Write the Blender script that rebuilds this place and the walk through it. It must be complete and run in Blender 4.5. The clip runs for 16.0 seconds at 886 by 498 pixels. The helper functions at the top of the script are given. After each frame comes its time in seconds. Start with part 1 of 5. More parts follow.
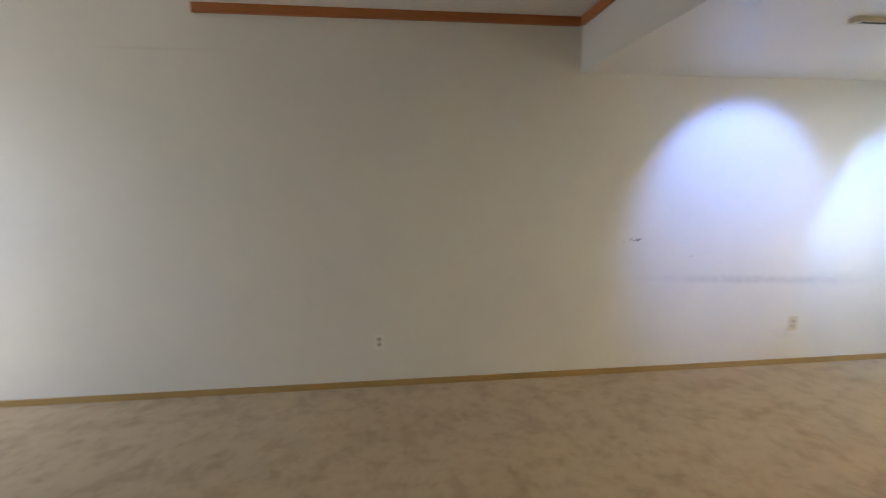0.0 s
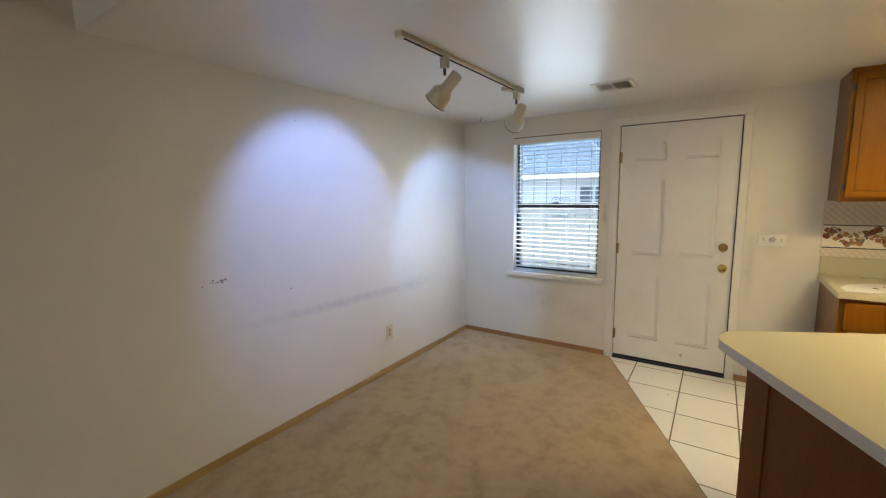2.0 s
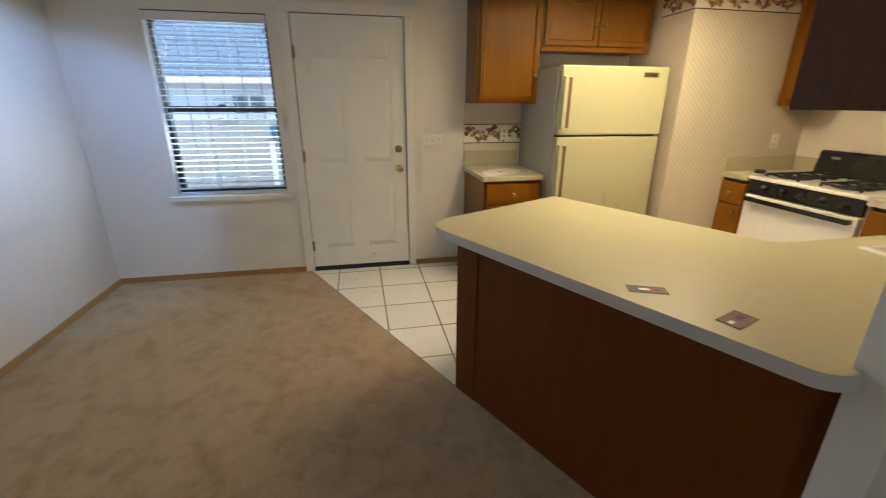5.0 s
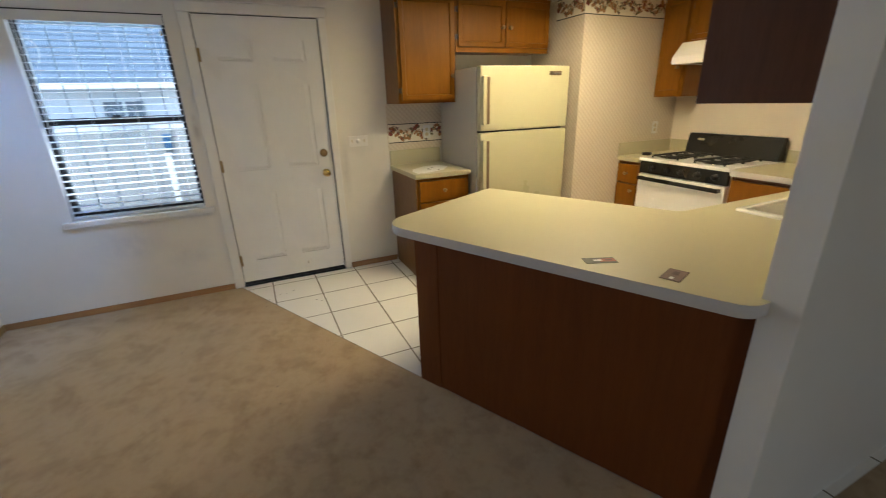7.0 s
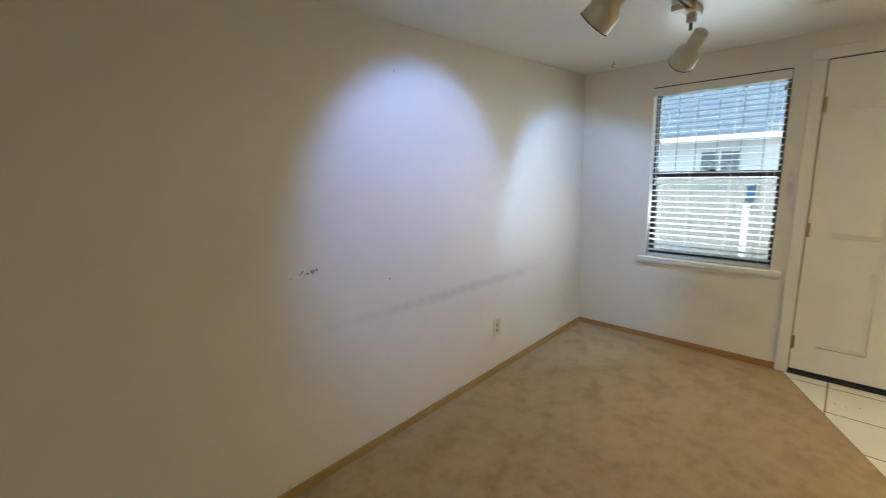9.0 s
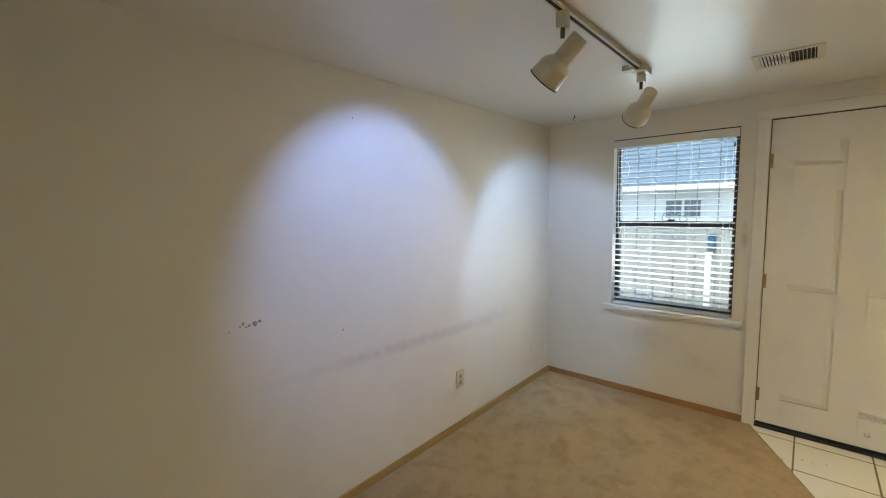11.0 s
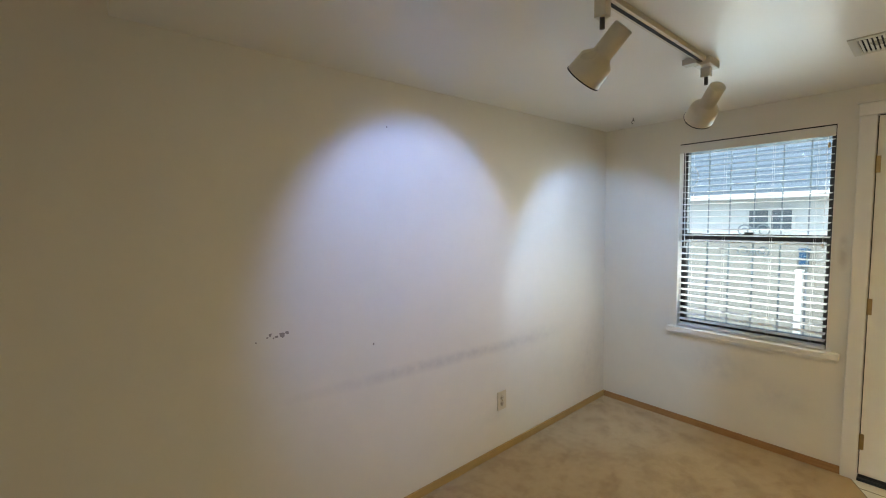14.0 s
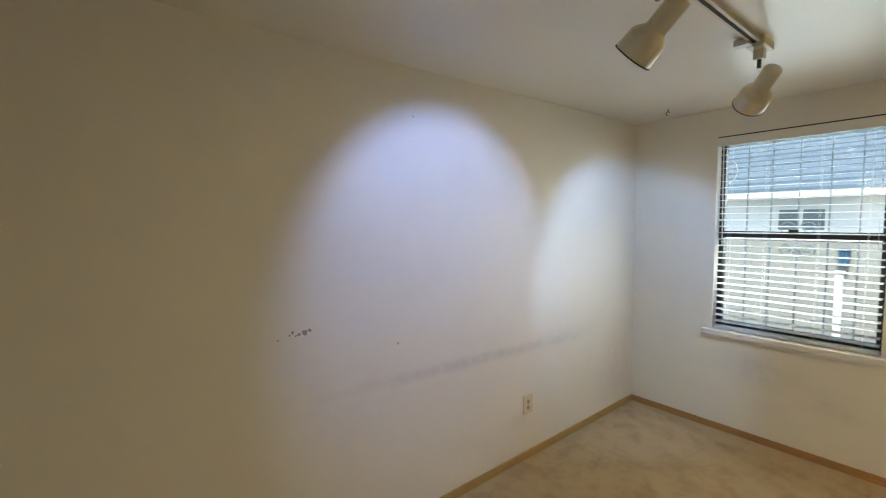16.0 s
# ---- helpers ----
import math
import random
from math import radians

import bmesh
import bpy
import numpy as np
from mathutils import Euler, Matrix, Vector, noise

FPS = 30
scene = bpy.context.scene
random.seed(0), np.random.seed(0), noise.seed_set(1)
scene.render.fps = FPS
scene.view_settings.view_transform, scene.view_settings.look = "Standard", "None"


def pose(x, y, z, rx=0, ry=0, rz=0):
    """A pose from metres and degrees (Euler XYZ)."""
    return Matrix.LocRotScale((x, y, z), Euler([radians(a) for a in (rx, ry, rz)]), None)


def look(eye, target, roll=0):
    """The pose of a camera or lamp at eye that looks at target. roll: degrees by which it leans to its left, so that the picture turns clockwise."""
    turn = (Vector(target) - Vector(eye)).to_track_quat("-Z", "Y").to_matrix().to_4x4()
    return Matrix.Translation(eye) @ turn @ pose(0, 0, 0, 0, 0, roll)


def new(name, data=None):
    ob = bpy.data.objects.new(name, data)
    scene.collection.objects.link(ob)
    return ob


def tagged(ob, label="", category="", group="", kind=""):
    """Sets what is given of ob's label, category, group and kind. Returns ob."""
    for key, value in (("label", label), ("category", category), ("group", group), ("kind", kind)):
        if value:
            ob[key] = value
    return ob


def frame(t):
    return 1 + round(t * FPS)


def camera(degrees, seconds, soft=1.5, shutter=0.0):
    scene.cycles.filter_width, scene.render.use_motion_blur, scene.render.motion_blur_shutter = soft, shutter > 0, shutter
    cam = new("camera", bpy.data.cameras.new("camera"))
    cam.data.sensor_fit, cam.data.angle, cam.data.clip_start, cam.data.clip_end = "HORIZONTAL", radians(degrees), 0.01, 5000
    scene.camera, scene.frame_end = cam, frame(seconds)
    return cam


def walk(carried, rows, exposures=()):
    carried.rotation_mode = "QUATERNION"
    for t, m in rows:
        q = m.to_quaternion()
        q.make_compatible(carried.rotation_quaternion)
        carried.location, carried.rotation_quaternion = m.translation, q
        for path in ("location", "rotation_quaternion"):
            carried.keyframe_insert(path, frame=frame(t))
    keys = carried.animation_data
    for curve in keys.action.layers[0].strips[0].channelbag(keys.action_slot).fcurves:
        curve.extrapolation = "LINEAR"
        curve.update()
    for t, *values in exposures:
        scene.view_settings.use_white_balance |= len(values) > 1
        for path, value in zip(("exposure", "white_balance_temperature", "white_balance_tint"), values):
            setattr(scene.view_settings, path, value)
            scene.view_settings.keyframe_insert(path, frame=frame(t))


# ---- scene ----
cam = camera(93.8, 16.0, soft=1.05, shutter=0.25)
PATH = [
    (0, (-4.437, -2.881, 1.514), (-4.228, -0.921, 1.175), -0.2),
    (0.5, (-4.282, -2.7, 1.468), (-3.418, -0.91, 1.242), 0.4),
    (1, (-4.159, -2.475, 1.511), (-2.817, -1.0, 1.353), 0.5),
    (1.5, (-4.041, -2.311, 1.537), (-2.47, -1.081, 1.396), -0.7),
    (2, (-3.875, -2.283, 1.526), (-2.226, -1.186, 1.251), -1.0),
    (2.5, (-3.745, -2.242, 1.494), (-2.086, -1.189, 1.119), -0.4),
    (3, (-3.717, -2.183, 1.493), (-2.069, -1.136, 1.06), -0.2),
    (3.5, (-3.742, -2.122, 1.489), (-2.024, -1.213, 1.018), -0.3),
    (4, (-3.775, -2.084, 1.444), (-1.943, -1.461, 0.939), -0.6),
    (4.5, (-3.71, -2.001, 1.435), (-1.802, -1.847, 0.855), -0.5),
    (5, (-3.606, -1.994, 1.425), (-1.757, -2.365, 0.759), 0.2),
    (5.2, (-3.585, -1.985, 1.411), (-1.793, -2.535, 0.715), 0.2),
    (7.3, (-3.625, -1.751, 1.445), (-1.809, -2.266, 0.784), -1.8),
    (7.5, (-3.592, -1.758, 1.446), (-1.715, -2.054, 0.823), -1.7),
    (8, (-3.559, -1.823, 1.462), (-1.662, -1.508, 0.909), -1.3),
    (8.5, (-3.565, -1.772, 1.489), (-1.9, -0.756, 1.045), -2.1),
    (8.7, (-3.573, -1.735, 1.506), (-2.012, -0.556, 1.087), -2.2),
    (10.8, (-3.478, -1.741, 1.53), (-1.987, -0.425, 1.315), -1.1),
    (11, (-3.437, -1.756, 1.535), (-1.945, -0.44, 1.332), -1.1),
    (11.5, (-3.317, -1.705, 1.551), (-1.869, -0.33, 1.431), -1.1),
    (12, (-3.253, -1.698, 1.554), (-1.848, -0.278, 1.46), -1.2),
    (12.5, (-3.211, -1.759, 1.548), (-1.871, -0.277, 1.442), -1.2),
    (13, (-3.22, -1.766, 1.534), (-1.92, -0.252, 1.408), -1.3),
    (13.5, (-3.246, -1.773, 1.544), (-1.964, -0.243, 1.416), -1.1),
    (14, (-3.261, -1.771, 1.539), (-1.976, -0.245, 1.388), -1.0),
    (14.5, (-3.259, -1.758, 1.527), (-1.93, -0.27, 1.38), -0.9),
    (15, (-3.264, -1.707, 1.528), (-1.886, -0.263, 1.406), -0.8),
    (15.5, (-3.262, -1.666, 1.521), (-1.899, -0.209, 1.387), -0.7),
    (16, (-3.252, -1.654, 1.511), (-2.019, -0.087, 1.361), -0.8),
]
GAPS = [
    (5.62, (-3.576, -1.957, 1.411), (-1.922, -2.818, 0.7), 0.15),
    (6.04, (-3.586, -1.899, 1.422), (-2.02, -2.91, 0.713), -0.36),
    (6.46, (-3.603, -1.832, 1.436), (-2.032, -2.846, 0.738), -1.05),
    (6.88, (-3.619, -1.776, 1.446), (-1.95, -2.636, 0.766), -1.62),
    (9.12, (-3.56, -1.73, 1.508), (-2.225, -0.293, 1.134), -2.25),
    (9.54, (-3.54, -1.732, 1.518), (-2.267, -0.229, 1.194), -2.02),
    (9.96, (-3.518, -1.736, 1.527), (-2.187, -0.273, 1.253), -1.67),
    (10.38, (-3.496, -1.74, 1.534), (-2.069, -0.362, 1.298), -1.32),
]
EXPOSURES = [(0.0, 2.0, 5800, 13), (0.5, 1.7, 6300, 10), (1.5, 1.5, 6250, 14), (3.5, 1.43, 6100, 14), (4.5, 1.23, 5950, 14), (7.5, 1.28, 5700, 13), (8.0, 1.17, 5700, 9), (8.5, 1.4, 6500, 7), (11.0, 1.36, 6750, 8), (16.0, 1.36, 7150, 8)]
SKY, SUN = 0.15, 3.2
DAY_POWER, WINDOW_POWER = 6.0, 7.5
SPOT_POWER, SPOT_SIZE, SPOT_BLEND = (18.0, 19.5), 79, 0.5
SPOT_COLOUR = ((0.28, 0.43, 1.0), (0.29, 0.51, 1.0))
SPOT_AIMS = ((0.03, 0.857, -0.532), (0.475, 0.66, -0.615))
HEAD_AIMS = ((0.0, 0.74, -0.64), (0.62, 0.6, -0.56))
HEAD_AT = ((-1.962, -1.12, 2.122), (-1.182, -1.145, 2.079))
LIGHT_AT, LIGHT_POWER = (-1.4, -3.75), 15.0

walk(cam, [(t, look(eye, target, roll)) for t, eye, target, roll in sorted(PATH + GAPS)], EXPOSURES)

# ---- world and light ----
world = bpy.data.worlds.new("sky")
scene.world = world
world.use_nodes = True
wn = world.node_tree
sky = wn.nodes.new("ShaderNodeTexSky")
sky.sky_type = "NISHITA"
sky.sun_disc = False
sky.sun_elevation = radians(59)
sky.sun_rotation = radians(260)
wn.links.new(sky.outputs[0], wn.nodes["Background"].inputs[0])
wn.nodes["Background"].inputs[1].default_value = SKY


def lamp(name, kind, power, colour, m):
    data = bpy.data.lights.new(name, kind)
    data.energy, data.color = power, colour
    ob = new(name, data)
    ob.matrix_world = m
    return ob


sun = lamp("sun", "SUN", SUN, (1.0, 0.95, 0.88), look((-6, -1.2, 10.5), (0, 0, 0)))
sun.data.angle = radians(12)
# skylight in the dining window's opening
sky_in = lamp("window_skylight", "AREA", WINDOW_POWER, (0.86, 0.95, 1.0), look((0.13, -0.978, 1.37), (-1.0, -0.978, 1.62)))
sky_in.data.shape, sky_in.data.size, sky_in.data.size_y = "RECTANGLE", 0.76, 1.24
# daylight lamp in the living room's wide west opening, which is unseen and added
day = lamp("daylight_opening", "AREA", DAY_POWER, (0.93, 0.98, 1.0), look((-8.56, -0.95, 1.25), (-4.0, -0.8, 1.25)))
day.data.shape, day.data.size, day.data.size_y = "RECTANGLE", 1.5, 1.9

# ---- materials ----


def material(name, colour, rough=0.5, metal=0.0, coat=0.0):
    m = bpy.data.materials.new(name)
    m.use_nodes = True
    b = m.node_tree.nodes["Principled BSDF"]
    b.inputs["Base Color"].default_value = (*colour, 1)
    b.inputs["Roughness"].default_value = rough
    b.inputs["Metallic"].default_value = metal
    b.inputs["Coat Weight"].default_value = coat
    return m


def node(m, kind, **values):
    n = m.node_tree.nodes.new(kind)
    for k, v in values.items():
        n.inputs[k.replace("_", " ")].default_value = v
    return n


def join(m, a, b):
    m.node_tree.links.new(a, b)


def coords(m, stretch=(1, 1, 1), turn=(0, 0, 0), space="Object"):
    tc = m.node_tree.nodes.new("ShaderNodeTexCoord")
    mp = node(m, "ShaderNodeMapping", Scale=stretch, Rotation=turn)
    join(m, tc.outputs[space], mp.inputs["Vector"])
    return mp.outputs[0]


def noise_of(m, vec, scale, detail=4, rough=0.55, warp=0.0):
    n = node(m, "ShaderNodeTexNoise", Scale=scale, Detail=detail, Roughness=rough, Distortion=warp)
    join(m, vec, n.inputs["Vector"])
    return n.outputs["Fac"]


def ramp(m, fac, stops):
    r = m.node_tree.nodes.new("ShaderNodeValToRGB")
    e = r.color_ramp.elements
    while len(e) < len(stops):
        e.new(0.5)
    for el, (p, c) in zip(e, stops):
        el.position, el.color = p, (*c, 1)
    join(m, fac, r.inputs["Fac"])
    return r.outputs["Color"]


def mix(m, fac, a, b, how="MIX"):
    n = m.node_tree.nodes.new("ShaderNodeMix")
    n.data_type, n.blend_type = "RGBA", how
    for sock, v in ((n.inputs[0], fac), (n.inputs[6], a), (n.inputs[7], b)):
        if isinstance(v, (int, float)):
            sock.default_value = v
        elif isinstance(v, tuple):
            sock.default_value = (*v, 1)
        else:
            join(m, v, sock)
    return n.outputs[2]


def shade(m, colour=None, rough=None, height=None, strength=0.2, depth=0.01):
    b = m.node_tree.nodes["Principled BSDF"]
    if colour is not None:
        join(m, colour, b.inputs["Base Color"])
    if rough is not None:
        join(m, rough, b.inputs["Roughness"])
    if height is not None:
        bump = node(m, "ShaderNodeBump", Strength=strength, Distance=depth)
        join(m, height, bump.inputs["Height"])
        join(m, bump.outputs[0], b.inputs["Normal"])
    return m


def grey(v):
    return (v, v, v)


def paint(name, colour, rough=0.5, dirt=0.12, lump=0.25, grain=240.0):
    m = material(name, colour, rough)
    v = coords(m)
    big = noise_of(m, v, 1.3, 5, 0.6, 0.4)
    mid = noise_of(m, v, 9.0, 4, 0.6)
    c0 = tuple(x * (1 - dirt) for x in colour)
    c = ramp(m, big, [(0.32, c0), (0.62, colour)])
    c = mix(m, 0.35, c, ramp(m, mid, [(0.3, c0), (0.7, colour)]))
    fine = noise_of(m, v, grain, 3, 0.6)
    r = ramp(m, mid, [(0.2, grey(rough - 0.05)), (0.8, grey(rough + 0.08))])
    return shade(m, c, r, fine, lump, 0.002)


def wood(name, dark, light, along=(1, 1, 14), rough=0.36, coat=0.2, scale=7.0):
    m = material(name, light, rough, 0, coat)
    m.node_tree.nodes["Principled BSDF"].inputs["Coat Roughness"].default_value = 0.25
    v = coords(m, tuple(1 / a if a > 1 else 1 for a in along))
    ringy = noise_of(m, v, scale * 3, 5, 0.65, 0.9)
    fine = noise_of(m, v, scale * 28, 3, 0.7)
    broad = noise_of(m, coords(m), 3.0, 3, 0.5)
    mid = tuple((a + b) / 2 for a, b in zip(dark, light))
    c = ramp(m, ringy, [(0.3, dark), (0.5, mid), (0.68, light)])
    c = mix(m, 0.3, c, ramp(m, fine, [(0.35, dark), (0.6, light)]))
    c = mix(m, 0.4, c, ramp(m, broad, [(0.3, mid), (0.7, light)]))
    return shade(m, c, ramp(m, fine, [(0.3, grey(rough + 0.1)), (0.7, grey(rough - 0.05))]), fine, 0.12, 0.001)


def plain(name, colour, rough=0.4, metal=0.0, vary=0.12, grain=60.0, lump=0.08):
    m = material(name, colour, rough, metal)
    v = coords(m)
    n = noise_of(m, v, grain, 4, 0.6)
    big = noise_of(m, v, 4.0, 3, 0.5)
    c0 = tuple(x * (1 - vary) for x in colour)
    c = mix(m, 0.5, ramp(m, n, [(0.3, c0), (0.7, colour)]), ramp(m, big, [(0.3, c0), (0.7, colour)]))
    return shade(m, c, ramp(m, big, [(0.2, grey(max(rough - 0.06, 0.03))), (0.8, grey(rough + 0.08))]), n, lump, 0.001)


def stains(m, spots):
    """Lays soft spots of another colour into a paint: each spot has a middle, half sizes, a tilt about y, a colour and
    a strength.
    """
    base = m.node_tree.nodes["Principled BSDF"].inputs["Base Color"]
    for at, half, tilt, colour, strength in spots:
        tc = m.node_tree.nodes.new("ShaderNodeTexCoord")
        mp = node(m, "ShaderNodeMapping", Location=at, Rotation=(0, radians(tilt), 0), Scale=half)
        mp.vector_type = "TEXTURE"
        join(m, tc.outputs["Object"], mp.inputs["Vector"])
        ball = m.node_tree.nodes.new("ShaderNodeTexGradient")
        ball.gradient_type = "SPHERICAL"
        join(m, mp.outputs[0], ball.inputs["Vector"])
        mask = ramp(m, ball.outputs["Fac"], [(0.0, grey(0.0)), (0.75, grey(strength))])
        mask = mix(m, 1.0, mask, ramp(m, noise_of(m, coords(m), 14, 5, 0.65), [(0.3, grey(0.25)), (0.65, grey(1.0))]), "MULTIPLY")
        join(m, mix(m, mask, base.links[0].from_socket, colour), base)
    return m


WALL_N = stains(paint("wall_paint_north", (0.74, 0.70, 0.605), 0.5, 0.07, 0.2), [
    ((-1.72, 0, 0.722), (1.05, 0.4, 0.045), 2.2, (0.42, 0.40, 0.38), 0.5),
    ((-1.0, 0, 0.70), (0.5, 0.4, 0.08), 0, (0.5, 0.47, 0.43), 0.35),
    ((-1.36, 0, 0.27), (0.12, 0.4, 0.07), 0, (0.5, 0.47, 0.42), 0.35),
    # thin grey line high on the western stretch
    ((-5.9, 0, 2.3), (0.5, 0.4, 0.012), 0, (0.5, 0.48, 0.45), 0.4),
    # broad darker patch low down beside the east corner
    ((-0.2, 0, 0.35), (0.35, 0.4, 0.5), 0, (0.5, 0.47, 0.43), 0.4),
])
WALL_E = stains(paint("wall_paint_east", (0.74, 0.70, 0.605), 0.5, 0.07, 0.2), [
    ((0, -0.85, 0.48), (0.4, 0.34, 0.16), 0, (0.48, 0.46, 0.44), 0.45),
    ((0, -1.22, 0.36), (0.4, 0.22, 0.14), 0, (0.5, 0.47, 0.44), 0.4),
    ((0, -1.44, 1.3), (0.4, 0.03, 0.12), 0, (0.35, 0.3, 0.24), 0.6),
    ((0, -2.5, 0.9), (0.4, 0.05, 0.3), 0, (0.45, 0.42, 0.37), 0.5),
    ((0, -2.63, 1.12), (0.4, 0.16, 0.14), 0, (0.5, 0.46, 0.4), 0.4),
])
WALL = paint("wall_paint", (0.74, 0.70, 0.605), 0.5, 0.07, 0.2)
WALL_TRIM = paint("trim_paint", (0.76, 0.735, 0.67), 0.35, 0.1, 0.06)
DOOR_PAINT = paint("door_paint", (0.76, 0.745, 0.70), 0.32, 0.08, 0.1)
CEILING = paint("ceiling_paint", (0.70, 0.67, 0.60), 0.34, 0.05, 0.015, 30)
CEILING.node_tree.nodes["Principled BSDF"].inputs["Specular IOR Level"].default_value = 0.85
CEILING_HIGH = paint("ceiling_texture", (0.72, 0.68, 0.6), 0.85, 0.12, 0.4, 60)
WALLPAPER = paint("wallpaper", (0.72, 0.645, 0.52), 0.55, 0.05, 0.1)
OAK = wood("oak_cabinet", (0.135, 0.05, 0.0015), (0.25, 0.1, 0.004), coat=0.0)
OAK.node_tree.nodes["Principled BSDF"].inputs["Specular IOR Level"].default_value = 0.16
OAK_SIDE = wood("oak_side_panel", (0.125, 0.045, 0.004), (0.215, 0.082, 0.008), coat=0.03)
PANEL = wood("dark_panel", (0.09, 0.024, 0.004), (0.148, 0.042, 0.008), rough=0.42, coat=0.1)
# End panel's wood is darkened: its shaded side is put into the colour.
HUNG_SHADED = wood("shaded_hung_panel", (0.06, 0.022, 0.008), (0.1, 0.038, 0.014), rough=0.55, coat=0.0)
for _m in (HUNG_SHADED, PANEL):
    _m.node_tree.nodes["Principled BSDF"].inputs["Specular IOR Level"].default_value = 0.2
BASE_X = wood("baseboard_oak_along_x", (0.28, 0.17, 0.05), (0.44, 0.285, 0.095), (14, 1, 1), 0.45, 0.1)
BASE_Y = wood("baseboard_oak_along_y", (0.25, 0.12, 0.04), (0.42, 0.23, 0.085), (1, 14, 1), 0.45, 0.1)
CROWN_X = wood("crown_wood_along_x", (0.25, 0.072, 0.014), (0.41, 0.145, 0.03), (14, 1, 1), 0.4, 0.2)
CROWN_Y = wood("crown_wood_along_y", (0.25, 0.072, 0.014), (0.41, 0.145, 0.03), (1, 14, 1), 0.4, 0.2)
LAMINATE = plain("cream_laminate", (0.51, 0.47, 0.30), 0.36, 0, 0.06, 300, 0.03)
LAM_EDGE = plain("laminate_edge", (0.56, 0.53, 0.48), 0.42, 0, 0.1, 120)
ALMOND = plain("almond_enamel", (0.49, 0.465, 0.29), 0.3, 0, 0.04, 200, 0.05)
ALMOND_SIDE = plain("textured_enamel", (0.46, 0.44, 0.37), 0.5, 0, 0.08, 350, 0.25)
WHITE_EN = plain("white_enamel", (0.82, 0.81, 0.78), 0.22, 0, 0.05, 40, 0.03)
BLACK = plain("black_enamel", (0.012, 0.012, 0.013), 0.28, 0, 0.3, 80, 0.05)
IRON = plain("cast_iron", (0.018, 0.017, 0.016), 0.6, 0, 0.3, 200, 0.3)
BLACK_AL = plain("black_aluminium", (0.02, 0.021, 0.024), 0.4, 0.2, 0.3, 90)
BRASS = plain("polished_brass", (0.75, 0.52, 0.16), 0.2, 1.0, 0.15, 30)
BRASS_OLD = plain("tarnished_brass", (0.34, 0.24, 0.11), 0.38, 1.0, 0.35, 60)
CHROME = plain("chrome", (0.7, 0.7, 0.7), 0.18, 1.0, 0.1, 50)
STEEL_GREY = plain("dark_metal", (0.12, 0.11, 0.1), 0.4, 0.8, 0.2, 50)
LAMP_WHITE = plain("lamp_cream_metal", (0.58, 0.54, 0.43), 0.3, 0, 0.08, 60)
TRACK_W = plain("track_cream_metal", (0.62, 0.57, 0.45), 0.4, 0, 0.1, 60)
def translucent_vinyl():
    m = plain("blind_vinyl", (0.9, 0.91, 0.91), 0.45, 0, 0.05, 30, 0.03)
    nt = m.node_tree
    out = nt.nodes["Material Output"]
    thin = nt.nodes.new("ShaderNodeBsdfTranslucent")
    thin.inputs[0].default_value = (0.9, 0.92, 0.93, 1)
    mx = nt.nodes.new("ShaderNodeMixShader")
    mx.inputs[0].default_value = 0.4
    nt.links.new(nt.nodes["Principled BSDF"].outputs[0], mx.inputs[1])
    nt.links.new(thin.outputs[0], mx.inputs[2])
    nt.links.new(mx.outputs[0], out.inputs["Surface"])
    return m


SLAT = translucent_vinyl()
IVORY = plain("ivory_plastic", (0.64, 0.55, 0.37), 0.35, 0, 0.08, 60)
WHITE_PL = plain("white_plastic", (0.78, 0.75, 0.68), 0.35, 0, 0.06, 60)
# Near-black, also used to put the shade of gaps, slots and openings into strips.
DARK = plain("dark_parts_and_gap_shade", (0.015, 0.013, 0.012), 0.8)
SINK_W = plain("sink_enamel", (0.80, 0.78, 0.72), 0.2, 0, 0.05, 30)
PAPER = plain("paper", (0.82, 0.81, 0.78), 0.7, 0, 0.1, 80)
GROUT = plain("grout", (0.27, 0.235, 0.17), 0.85, 0, 0.3, 180, 0.4)
NAME_BROWN = plain("name_plate_brown", (0.14, 0.085, 0.045), 0.4)
# Groove tone: grime, plus the moulding's shade put into the colour.
GRIME_SHADE = paint("grimy_shaded_door_groove", (0.42, 0.395, 0.35), 0.5, 0.25, 0.1)


def emitter(name, colour, power):
    m = material(name, colour, 0.5)
    b = m.node_tree.nodes["Principled BSDF"]
    b.inputs["Emission Color"].default_value = (*colour, 1)
    b.inputs["Emission Strength"].default_value = power
    return m


